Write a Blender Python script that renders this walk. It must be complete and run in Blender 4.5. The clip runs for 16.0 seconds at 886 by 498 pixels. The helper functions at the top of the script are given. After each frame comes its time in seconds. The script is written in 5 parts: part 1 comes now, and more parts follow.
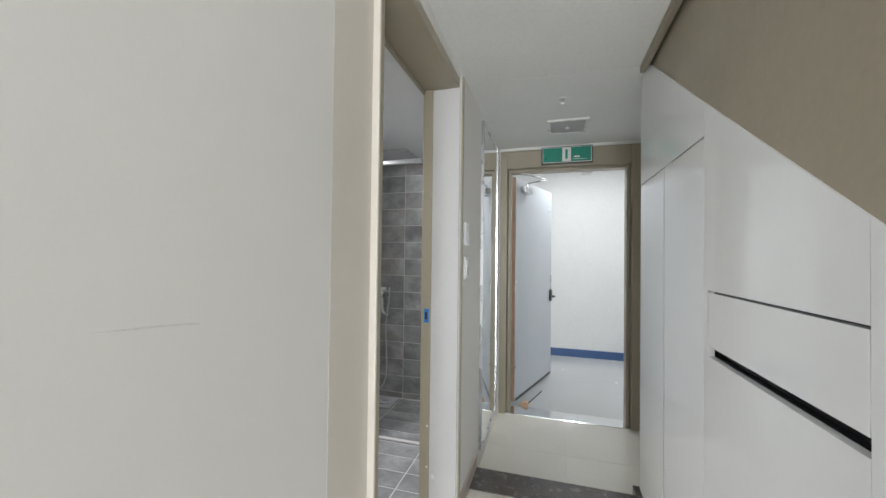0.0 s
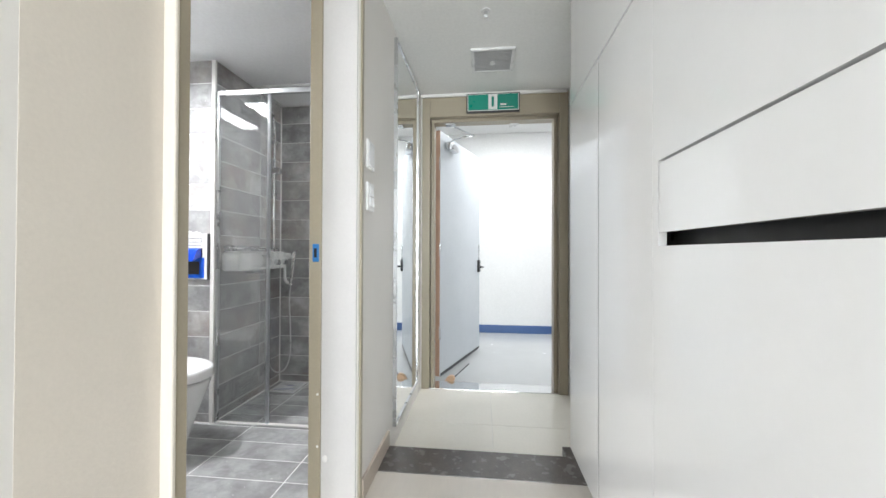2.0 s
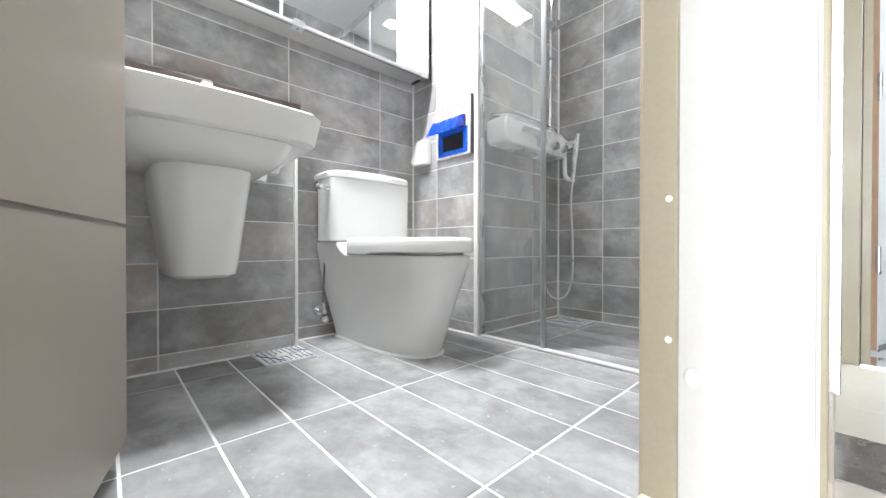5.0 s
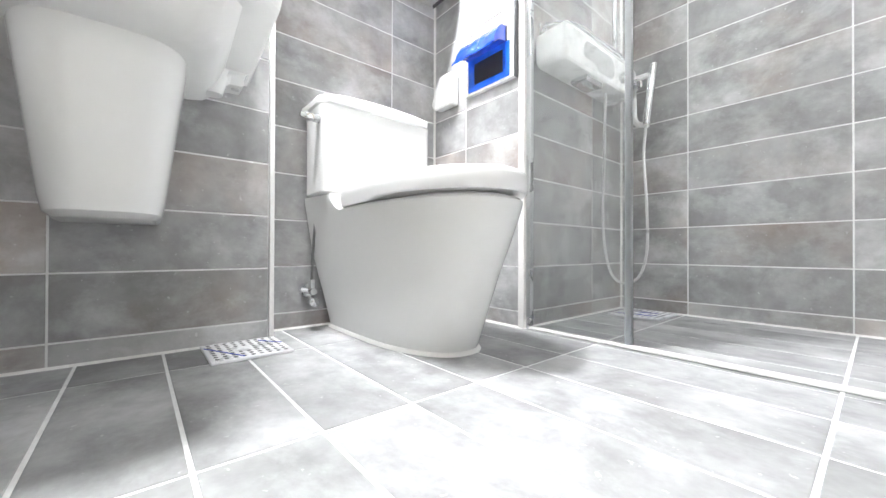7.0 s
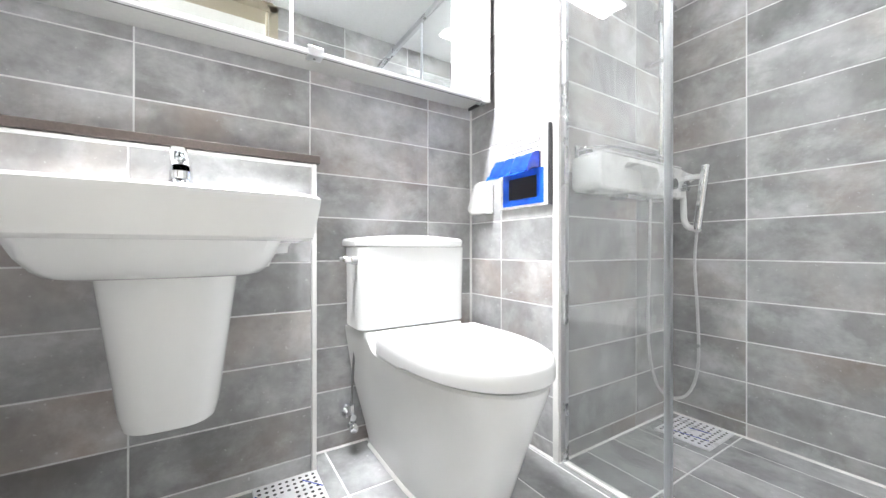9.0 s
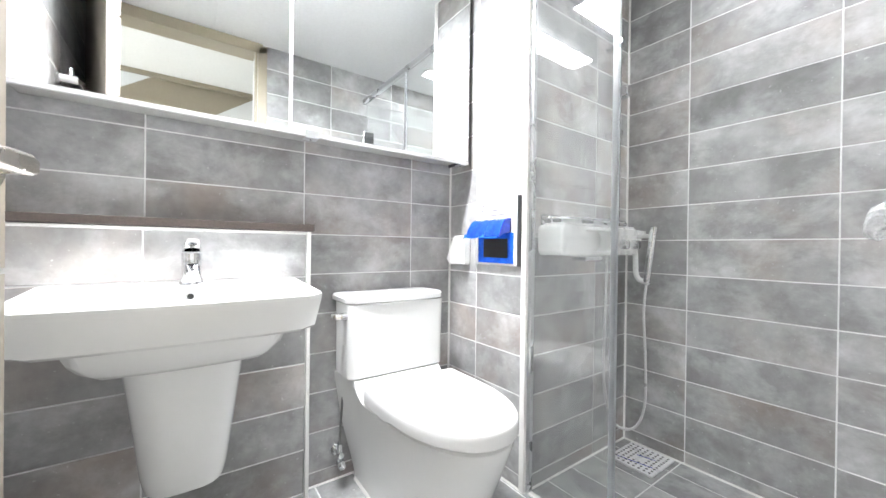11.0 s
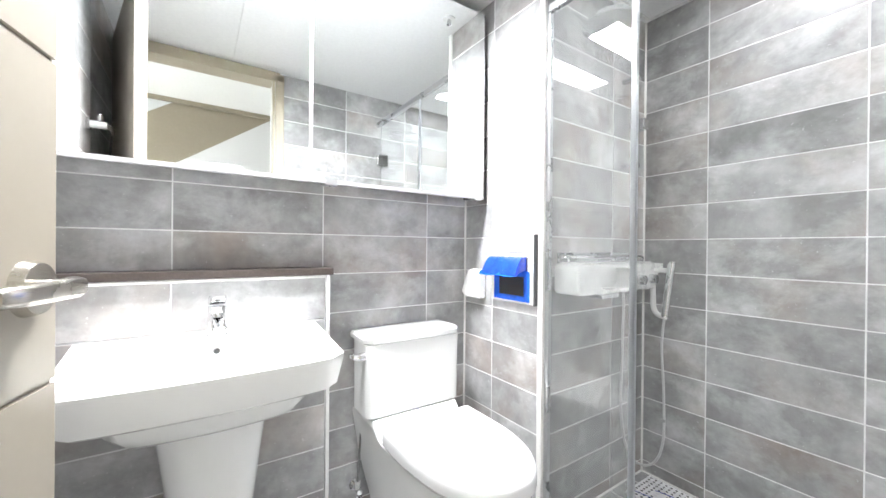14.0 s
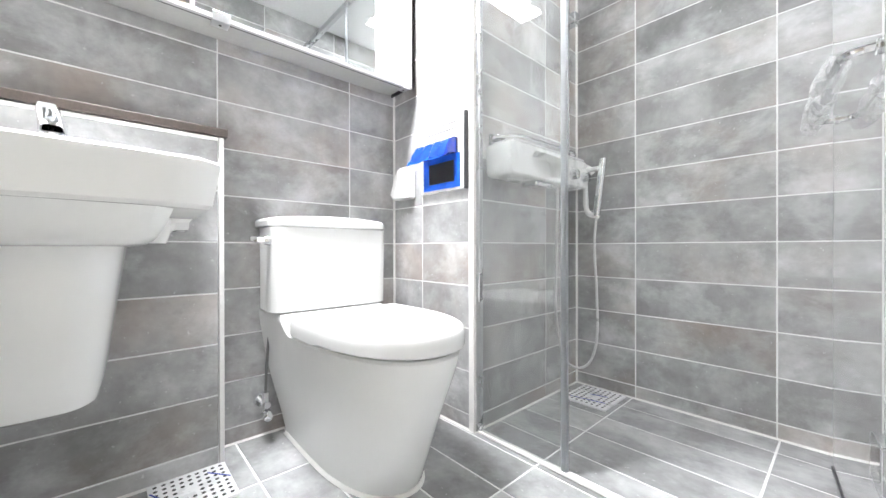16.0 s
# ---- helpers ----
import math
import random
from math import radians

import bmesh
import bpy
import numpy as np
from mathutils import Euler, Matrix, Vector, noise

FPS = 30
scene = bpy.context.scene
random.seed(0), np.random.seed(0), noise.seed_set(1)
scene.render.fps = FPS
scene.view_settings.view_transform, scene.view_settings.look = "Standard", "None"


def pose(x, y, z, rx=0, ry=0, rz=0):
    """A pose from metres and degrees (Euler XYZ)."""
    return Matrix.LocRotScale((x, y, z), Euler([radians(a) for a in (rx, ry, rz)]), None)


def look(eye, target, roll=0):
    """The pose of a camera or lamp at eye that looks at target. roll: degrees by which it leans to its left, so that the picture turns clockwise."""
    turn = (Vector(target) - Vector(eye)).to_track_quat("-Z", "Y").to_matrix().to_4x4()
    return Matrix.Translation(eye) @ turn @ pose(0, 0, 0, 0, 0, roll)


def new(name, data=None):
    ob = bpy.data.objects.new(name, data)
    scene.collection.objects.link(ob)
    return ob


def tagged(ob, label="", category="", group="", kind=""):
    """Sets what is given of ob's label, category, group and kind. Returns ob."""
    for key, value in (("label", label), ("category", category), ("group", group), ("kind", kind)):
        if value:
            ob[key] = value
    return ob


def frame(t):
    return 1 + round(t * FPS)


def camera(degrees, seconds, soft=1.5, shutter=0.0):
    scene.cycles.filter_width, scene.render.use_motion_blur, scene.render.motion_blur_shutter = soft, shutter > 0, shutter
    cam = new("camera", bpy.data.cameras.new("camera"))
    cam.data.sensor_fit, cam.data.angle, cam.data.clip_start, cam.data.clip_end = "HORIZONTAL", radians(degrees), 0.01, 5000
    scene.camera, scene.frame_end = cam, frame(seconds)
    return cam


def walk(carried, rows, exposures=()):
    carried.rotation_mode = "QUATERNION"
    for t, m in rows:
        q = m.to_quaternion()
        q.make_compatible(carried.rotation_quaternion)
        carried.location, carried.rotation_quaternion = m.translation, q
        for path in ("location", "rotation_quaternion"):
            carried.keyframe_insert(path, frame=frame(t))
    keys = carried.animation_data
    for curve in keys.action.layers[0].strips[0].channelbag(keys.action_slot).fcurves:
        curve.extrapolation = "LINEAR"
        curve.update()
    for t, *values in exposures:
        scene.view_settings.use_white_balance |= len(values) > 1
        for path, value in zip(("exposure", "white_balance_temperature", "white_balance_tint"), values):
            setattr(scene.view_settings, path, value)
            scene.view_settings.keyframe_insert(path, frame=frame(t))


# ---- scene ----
cam = camera(100.9, 16.0)
PATH = [
    (0, (-0.08, 0.003, 1.389), (-0.643, 1.922, 1.419), 0.7),
    (0.5, (-0.05, 0.134, 1.298), (-0.401, 2.103, 1.33), 0.5),
    (1, (-0.031, 0.201, 1.177), (-0.235, 2.191, 1.204), 0.3),
    (1.5, (-0.035, 0.233, 1.145), (-0.221, 2.225, 1.171), 0.2),
    (1.8, (-0.013, 0.297, 1.115), (-0.225, 2.285, 1.135), -0.5),
    (2, (-0.027, 0.387, 1.084), (-0.245, 2.375, 1.102), 0.2),
    (2.5, (-0.036, 0.566, 0.949), (-0.122, 2.564, 0.946), 0.4),
    (3, (-0.097, 0.79, 0.762), (-0.103, 2.79, 0.76), 0.6),
    (3.1, (-0.105, 0.837, 0.743), (-0.157, 2.836, 0.739), 0.2),
    (3.5, (-0.175, 1.008, 0.601), (-0.528, 2.976, 0.587), 0.4),
    (4, (-0.26, 1.152, 0.49), (-1.069, 2.981, 0.465), 0.3),
    (4.5, (-0.375, 1.163, 0.475), (-1.641, 2.711, 0.46), 0.5),
    (4.7, (-0.422, 1.157, 0.474), (-1.795, 2.611, 0.455), 0.2),
    (6.8, (-0.893, 1.39, 0.294), (-2.509, 2.569, 0.301), -0.0),
    (7, (-0.883, 1.446, 0.297), (-2.417, 2.729, 0.309), 0.2),
    (7.5, (-0.859, 1.53, 0.365), (-2.187, 3.026, 0.371), 0.3),
    (8, (-0.85, 1.546, 0.493), (-2.24, 2.984, 0.486), 0.4),
    (8.5, (-0.863, 1.519, 0.634), (-2.422, 2.77, 0.635), 0.3),
    (9, (-0.833, 1.477, 0.758), (-2.525, 2.545, 0.758), 0.0),
    (9.2, (-0.841, 1.463, 0.783), (-2.543, 2.513, 0.776), 0.4),
    (11.3, (-0.687, 1.356, 0.993), (-2.311, 2.524, 0.984), 0.7),
    (11.5, (-0.681, 1.334, 0.994), (-2.365, 2.413, 1.007), 0.5),
    (12, (-0.686, 1.308, 1.088), (-2.502, 2.145, 1.092), 0.5),
    (12.5, (-0.708, 1.243, 1.15), (-2.62, 1.83, 1.148), 0.5),
    (13, (-0.708, 1.266, 1.18), (-2.62, 1.854, 1.151), 0.4),
    (13.5, (-0.697, 1.306, 1.176), (-2.429, 2.307, 1.154), 0.7),
    (14, (-0.71, 1.36, 1.137), (-2.372, 2.472, 1.131), 0.5),
    (14.5, (-0.756, 1.394, 1.051), (-2.45, 2.458, 1.025), 0.6),
    (15, (-0.796, 1.436, 0.915), (-2.423, 2.599, 0.911), 0.4),
    (15.5, (-0.785, 1.497, 0.793), (-2.298, 2.805, 0.798), 0.4),
    (16, (-0.774, 1.51, 0.694), (-2.258, 2.851, 0.69), -0.1),
]
EXPOSURES = [(0, -0.42), (0.5, 0.08), (1.0, 0.32), (2.5, 0.22), (3.5, 0.36), (4.0, 0.42), (4.7, 0.70), (6.8, 1.42), (8.0, 1.40), (9.2, 1.25), (11.3, 1.12), (12.5, 1.05), (13.5, 1.1), (14.5, 1.32), (16, 1.3)]
walk(cam, [(t, look(eye, target, roll)) for t, eye, target, roll in PATH], EXPOSURES)

# ---- world, sun and lamps ----
world = bpy.data.worlds.new("sky")
scene.world = world
world.use_nodes = True
sky = world.node_tree.nodes.new("ShaderNodeTexSky")
sky.sky_type = "NISHITA"
sky.sun_disc = False
sky.sun_elevation, sky.sun_rotation = radians(40), radians(200)
world.node_tree.links.new(sky.outputs[0], world.node_tree.nodes["Background"].inputs[0])
world.node_tree.nodes["Background"].inputs[1].default_value = 0.1


def area_lamp(name, at, target, sx, sy, watts, color=(1, 1, 1), label="", spread=180):
    d = bpy.data.lights.new(name, "AREA")
    d.shape, d.size, d.size_y, d.energy, d.color = "RECTANGLE", sx, sy, watts, color
    d.spread = radians(spread)
    ob = new(name, d)
    ob.matrix_world = look(at, target)
    return ob


# added area lamp in an assumed window of the unseen room behind
area_lamp("assumed_window_light", (0.5, -3.95, 1.55), (0.5, 0, 1.45), 2.0, 2.0, 245, (0.905, 0.96, 1.0))
# LED panel on the bathroom ceiling, the downlight over the shower, the landing's downlights
area_lamp("led_panel_light", (-1.80, 1.66, 2.238), (-1.80, 1.66, 0), 0.16, 0.56, 31, (0.955, 0.975, 1.0), spread=165)
area_lamp("shower_downlight_light", (-1.03, 2.88, 2.255), (-1.03, 2.88, 0), 0.10, 0.10, 2.3, (0.94, 0.975, 1.0))
area_lamp("landing_light", (0.25, 4.3, 2.675), (0.25, 4.3, 0), 0.2, 0.2, 21, (0.94, 0.97, 1.0))
area_lamp("landing_light", (2.0, 4.3, 2.675), (2.0, 4.3, 0), 0.2, 0.2, 30, (0.94, 0.97, 1.0))
area_lamp("landing_light", (-2.0, 4.3, 2.675), (-2.0, 4.3, 0), 0.2, 0.2, 22, (0.94, 0.97, 1.0))


# ---- materials ----
def mat(name, color, rough=0.5, metal=0.0, var=0.06, scale=6.0, fine=0.03, fine_scale=60.0, bump=0.02, bump_scale=90.0,
        rough_var=0.08, coat=0.0, random_piece=0.0, stain=None, stain_scale=3.0, stain_amount=0.0, spec=0.5, stretch=(1, 1, 1), stain2=None, stain2_amount=0.0, specks=0.0, clouds=0.0):
    """A surface with variation at two scales, a stain colour and fine relief."""
    m = bpy.data.materials.new(name)
    m.use_nodes = True
    n, l = m.node_tree.nodes, m.node_tree.links
    b = n["Principled BSDF"]
    tc = n.new("ShaderNodeTexCoord")
    mp = n.new("ShaderNodeMapping")
    mp.inputs["Scale"].default_value = stretch
    l.new(tc.outputs["Object"], mp.inputs["Vector"])
    source = mp.outputs["Vector"]
    info = n.new("ShaderNodeObjectInfo")
    if random_piece:
        add = n.new("ShaderNodeVectorMath")
        add.operation = "MULTIPLY_ADD"
        comb = n.new("ShaderNodeCombineXYZ")
        for k, f in enumerate((37.0, 91.0, 53.0)):
            mul = n.new("ShaderNodeMath")
            mul.operation = "MULTIPLY"
            mul.inputs[1].default_value = f
            l.new(info.outputs["Random"], mul.inputs[0])
            l.new(mul.outputs[0], comb.inputs[k])
        add.inputs[1].default_value = (1, 1, 1)
        l.new(source, add.inputs[0])
        l.new(comb.outputs[0], add.inputs[2])
        source = add.outputs[0]

    def noisy(sc, detail, lo, hi, rough_n=0.6, distort=0.0):
        t = n.new("ShaderNodeTexNoise")
        t.inputs["Scale"].default_value, t.inputs["Detail"].default_value, t.inputs["Roughness"].default_value = sc, detail, rough_n
        t.inputs["Distortion"].default_value = distort
        l.new(source, t.inputs["Vector"])
        r = n.new("ShaderNodeMapRange")
        r.inputs["From Min"].default_value, r.inputs["From Max"].default_value = 0.3, 0.7
        r.inputs["To Min"].default_value, r.inputs["To Max"].default_value = lo, hi
        l.new(t.outputs["Fac"], r.inputs["Value"])
        return r.outputs["Result"]

    def times(a, c):
        x = n.new("ShaderNodeMath")
        x.operation = "MULTIPLY"
        l.new(a, x.inputs[0])
        l.new(c, x.inputs[1])
        return x.outputs[0]

    value = times(noisy(scale, 5, 1 - var, 1 + var, 0.6, 0.1), noisy(fine_scale, 3, 1 - fine, 1 + fine))
    if random_piece:
        r = n.new("ShaderNodeMapRange")
        r.inputs["To Min"].default_value, r.inputs["To Max"].default_value = 1 - random_piece, 1 + random_piece
        l.new(info.outputs["Random"], r.inputs["Value"])
        value = times(value, r.outputs["Result"])
    base = n.new("ShaderNodeRGB")
    base.outputs[0].default_value = (*color, 1)
    out = base.outputs[0]
    if stain_amount:
        mix = n.new("ShaderNodeMix")
        mix.data_type = "RGBA"
        l.new(out, mix.inputs["A"])
        mix.inputs["B"].default_value = (*stain, 1)
        l.new(noisy(stain_scale, 6, -0.25 * stain_amount, stain_amount, 0.62, 0.15), mix.inputs["Factor"])
        out = mix.outputs["Result"]
    if stain2_amount:
        mix = n.new("ShaderNodeMix")
        mix.data_type = "RGBA"
        l.new(out, mix.inputs["A"])
        mix.inputs["B"].default_value = (*stain2, 1)
        l.new(noisy(1.7, 4, -0.9 * stain2_amount, stain2_amount, 0.55, 0.4), mix.inputs["Factor"])
        out = mix.outputs["Result"]
    if clouds:
        mix = n.new("ShaderNodeMix")
        mix.data_type = "RGBA"
        l.new(out, mix.inputs["A"])
        mix.inputs["B"].default_value = (0.60, 0.605, 0.615, 1)
        band = n.new("ShaderNodeMapping")
        band.inputs["Scale"].default_value = (1.0, 1.35, 1.0)
        l.new(source, band.inputs["Vector"])
        t = n.new("ShaderNodeTexNoise")
        t.inputs["Scale"].default_value, t.inputs["Detail"].default_value, t.inputs["Roughness"].default_value = 3.6, 8, 0.68
        t.inputs["Distortion"].default_value = 0.25
        l.new(band.outputs["Vector"], t.inputs["Vector"])
        r = n.new("ShaderNodeMapRange")
        r.inputs["From Min"].default_value, r.inputs["From Max"].default_value = 0.47, 0.76
        r.inputs["To Max"].default_value = clouds
        l.new(t.outputs["Fac"], r.inputs["Value"])
        l.new(r.outputs["Result"], mix.inputs["Factor"])
        out = mix.outputs["Result"]
    if specks:
        for size, lo, hi, shade in ((70, 0.69, 0.75, (0.66, 0.66, 0.66, 1)), (11, 0.60, 0.80, (0.19, 0.185, 0.18, 1))):
            t = n.new("ShaderNodeTexNoise")
            t.inputs["Scale"].default_value, t.inputs["Detail"].default_value = size, 3
            l.new(source, t.inputs["Vector"])
            r = n.new("ShaderNodeMapRange")
            r.inputs["From Min"].default_value, r.inputs["From Max"].default_value = lo, hi
            r.inputs["To Max"].default_value = specks
            l.new(t.outputs["Fac"], r.inputs["Value"])
            mix = n.new("ShaderNodeMix")
            mix.data_type = "RGBA"
            l.new(r.outputs["Result"], mix.inputs["Factor"])
            l.new(out, mix.inputs["A"])
            mix.inputs["B"].default_value = shade
            out = mix.outputs["Result"]
    sc = n.new("ShaderNodeVectorMath")
    sc.operation = "SCALE"
    l.new(out, sc.inputs[0])
    l.new(value, sc.inputs["Scale"])
    l.new(sc.outputs[0], b.inputs["Base Color"])
    l.new(noisy(scale * 2.3, 4, max(0.02, rough - rough_var), min(1, rough + rough_var)), b.inputs["Roughness"])
    b.inputs["Metallic"].default_value = metal
    b.inputs["Specular IOR Level"].default_value = spec
    b.inputs["Coat Weight"].default_value = coat
    b.inputs["Coat Roughness"].default_value = 0.04
    if bump:
        bp = n.new("ShaderNodeBump")
        bp.inputs["Strength"].default_value = 0.5
        bp.inputs["Distance"].default_value = bump * 0.01
        l.new(noisy(bump_scale, 4, 0, 1), bp.inputs["Height"])
        l.new(bp.outputs[0], b.inputs["Normal"])
    return m


def glass_mat(name, tint, rough=0.0):
    m = bpy.data.materials.new(name)
    m.use_nodes = True
    b = m.node_tree.nodes["Principled BSDF"]
    b.inputs["Base Color"].default_value = (*tint, 1)
    b.inputs["Transmission Weight"].default_value = 1.0
    b.inputs["Roughness"].default_value = rough
    b.inputs["IOR"].default_value = 1.45
    return m


def glow_mat(name, color, strength):
    m = bpy.data.materials.new(name)
    m.use_nodes = True
    b = m.node_tree.nodes["Principled BSDF"]
    b.inputs["Base Color"].default_value = (0.9, 0.9, 0.9, 1)
    b.inputs["Emission Color"].default_value = (*color, 1)
    b.inputs["Emission Strength"].default_value = strength
    return m


M_PAPER = mat("wallpaper", (0.765, 0.742, 0.705), 0.7, var=0.018, scale=1.6, fine=0.008, fine_scale=220, bump=0.008, bump_scale=320, spec=0.3)
M_WHITE = mat("white_wall_paint", (0.80, 0.80, 0.79), 0.7, var=0.02, scale=2, bump=0.03, bump_scale=250, spec=0.3)
M_CEIL = mat("ceiling_paper", (0.84, 0.84, 0.82), 0.7, var=0.02, scale=2, bump=0.04, bump_scale=300, spec=0.3)
M_BATHCEIL = mat("bathroom_ceiling_panel", (0.80, 0.805, 0.81), 0.34, var=0.012, scale=2, bump=0.0, rough_var=0.01)
M_GLOSS = mat("white_high_gloss_board", (0.835, 0.84, 0.845), 0.03, var=0.012, scale=2.5, fine=0.005, bump=0.004, bump_scale=5, rough_var=0.02, coat=0.3)
M_EDGE = mat("white_board_edge", (0.82, 0.82, 0.81), 0.3, var=0.01, bump=0)
# white cabinet board painted grey for the shade on its underside
M_CARCASS = mat("greyed_white_board", (0.40, 0.395, 0.38), 0.75, var=0.02, scale=3, bump=0, spec=0.2)
M_BEIGE = mat("beige_frame_film", (0.36, 0.315, 0.235), 0.38, var=0.03, scale=4, fine=0.03, fine_scale=120, bump=0.02, bump_scale=160)
# cream leaf, darkened below its own tone to offset the lamp's strong light
M_CREAM = mat("cream_door_film_dimmed", (0.262, 0.231, 0.190), 0.34, var=0.012, scale=2, fine=0.01, fine_scale=90, bump=0.0, rough_var=0.01)
M_JAMB = mat("pale_cream_frame_film", (0.62, 0.605, 0.595), 0.4, var=0.02, scale=4, fine=0.02, fine_scale=140, bump=0.02, bump_scale=170)
M_CASING = mat("cream_casing_film", (0.69, 0.635, 0.56), 0.4, var=0.02, scale=4, fine=0.02, fine_scale=140, bump=0.02, bump_scale=170)
M_HOSE = mat("pale_grey_hose", (0.60, 0.60, 0.60), 0.35, 0.3, var=0.03, bump=0)
M_BRAID = mat("braided_steel_hose", (0.20, 0.20, 0.20), 0.4, 0.6, var=0.1, scale=60, bump=0.1, bump_scale=400)
M_SCUFF = mat("grey_scuff", (0.695, 0.665, 0.63), 0.7, var=0.1, scale=30, bump=0)
M_STAIR = mat("beige_stair_panel", (0.34, 0.295, 0.225), 0.5, var=0.03, scale=3, bump=0.02)
M_BASE = mat("taupe_baseboard", (0.45, 0.385, 0.32), 0.4, var=0.03, scale=5, bump=0.01)
M_HALL = mat("pale_laminate_floor", (0.645, 0.60, 0.54), 0.2, var=0.03, scale=2.5, fine=0.025, fine_scale=40, bump=0.006, bump_scale=60, stretch=(1, 0.2, 1), coat=0.1)
M_ENTRY = mat("cream_porcelain_tile", (0.76, 0.73, 0.66), 0.12, var=0.02, scale=3, fine=0.02, bump=0.004, bump_scale=30, random_piece=0.015)
M_STONE = mat("dark_granite", (0.085, 0.073, 0.066), 0.24, var=0.2, scale=9, fine=0.25, fine_scale=180, bump=0.006, stain=(0.17, 0.15, 0.135), stain_scale=40, stain_amount=0.22)
M_LEDGE = mat("brown_granite_ledge", (0.062, 0.048, 0.042), 0.36, var=0.12, scale=12, fine=0.2, fine_scale=160, bump=0.004)
M_LAND = mat("grey_vinyl_floor", (0.50, 0.51, 0.51), 0.2, var=0.02, scale=2, fine=0.008, bump=0.006)
M_BLUE = mat("blue_skirting_paint", (0.055, 0.115, 0.27), 0.4, var=0.05, scale=6, bump=0.01)
M_STEEL_DOOR = mat("grey_steel_door_paint", (0.56, 0.59, 0.62), 0.4, var=0.02, scale=3, bump=0.015, bump_scale=200)
M_PINK = mat("bare_wood_edge", (0.42, 0.27, 0.19), 0.6, var=0.1, scale=8)
M_TILE = mat("grey_concrete_look_tile", (0.262, 0.259, 0.257), 0.5, var=0.26, scale=2.2, fine=0.07, fine_scale=26, bump=0.02, bump_scale=34,
             rough_var=0.1, random_piece=0.15, stain=(0.50, 0.50, 0.505), stain_scale=3.4, stain_amount=0.66, stretch=(1.05, 0.95, 1), stain2=(0.40, 0.315, 0.265), stain2_amount=0.58, spec=0.4, specks=0.5, clouds=0.85)
M_FTILE = mat("grey_floor_tile", (0.225, 0.224, 0.225), 0.62, var=0.24, scale=2.4, fine=0.07, fine_scale=30, bump=0.03, bump_scale=60,
              rough_var=0.1, random_piece=0.08, stain=(0.50, 0.50, 0.505), stain_scale=4.5, stain_amount=0.6, stretch=(1.0, 1.0, 1), specks=0.5, clouds=0.6)
M_GROUT = mat("white_grout", (0.75, 0.75, 0.745), 0.8, var=0.05, scale=20, fine=0.05, bump=0.05, bump_scale=300)
M_TRIM = mat("white_corner_trim", (0.76, 0.75, 0.73), 0.4, var=0.02, bump=0)
M_CERAMIC = mat("white_glazed_ceramic", (0.80, 0.80, 0.79), 0.14, var=0.008, fine=0.004, bump=0, rough_var=0.02)
M_SEAT = mat("white_seat_plastic", (0.82, 0.82, 0.82), 0.2, var=0.008, fine=0.004, bump=0, rough_var=0.04)
M_PLASTIC = mat("white_abs_plastic", (0.78, 0.78, 0.77), 0.28, var=0.01, bump=0, rough_var=0.04)
M_CHROME = mat("chrome", (0.78, 0.79, 0.80), 0.08, 1.0, var=0.02, bump=0, rough_var=0.04)
M_ALU = mat("anodised_aluminium", (0.60, 0.61, 0.62), 0.28, 1.0, var=0.02, scale=3, fine=0.01, bump=0, rough_var=0.03)
M_SATIN = mat("satin_nickel", (0.55, 0.52, 0.47), 0.24, 1.0, var=0.03, bump=0.004)
M_MIRROR = mat("mirror", (0.90, 0.92, 0.92), 0.012, 1.0, var=0.0, fine=0.0, bump=0, rough_var=0.004)
M_GLASS = glass_mat("clear_glass", (0.975, 0.99, 0.985))
n, l = M_GLASS.node_tree.nodes, M_GLASS.node_tree.links
dust, dust_mix, dust_noise, dust_range, dust_at, dust_map = (n.new("ShaderNodeBsdfDiffuse"), n.new("ShaderNodeMixShader"), n.new("ShaderNodeTexNoise"),
                                                             n.new("ShaderNodeMapRange"), n.new("ShaderNodeTexCoord"), n.new("ShaderNodeMapping"))
dust.inputs["Color"].default_value = (0.86, 0.87, 0.88, 1)
dust_map.inputs["Scale"].default_value = (1, 1, 0.35)
dust_noise.inputs["Scale"].default_value, dust_noise.inputs["Detail"].default_value = 3.0, 5
dust_range.inputs["From Min"].default_value, dust_range.inputs["From Max"].default_value = 0.35, 0.7
dust_range.inputs["To Min"].default_value, dust_range.inputs["To Max"].default_value = 0.02, 0.085
l.new(dust_at.outputs["Object"], dust_map.inputs["Vector"])
l.new(dust_map.outputs[0], dust_noise.inputs["Vector"])
l.new(dust_noise.outputs["Fac"], dust_range.inputs["Value"])
l.new(dust_range.outputs["Result"], dust_mix.inputs["Fac"])
l.new(n["Principled BSDF"].outputs[0], dust_mix.inputs[1])
l.new(dust.outputs[0], dust_mix.inputs[2])
l.new(dust_mix.outputs[0], n["Material Output"].inputs["Surface"])
M_FILM = mat("clear_plastic_film", (0.88, 0.89, 0.90), 0.14, var=0.02, bump=0)
M_FILM.node_tree.nodes["Principled BSDF"].inputs["Alpha"].default_value = 0.3
M_GASKET = glass_mat("clear_grey_gasket", (0.80, 0.83, 0.87), 0.3)
# flat black that stands for the shade inside holes, slots and gaps
M_BLACK = mat("black_hole_shade", (0.012, 0.012, 0.013), 0.4, var=0.05, bump=0)
# real dark plastic, and the fill painted into gaps and slots for shade
M_DARK = mat("dark_plastic_and_gap_shade", (0.035, 0.035, 0.038), 0.35, var=0.05, bump=0)
M_BLUEFILM = mat("blue_protective_film", (0.012, 0.11, 0.66), 0.2, var=0.3, scale=18, bump=0.35, bump_scale=30, coat=0.3)
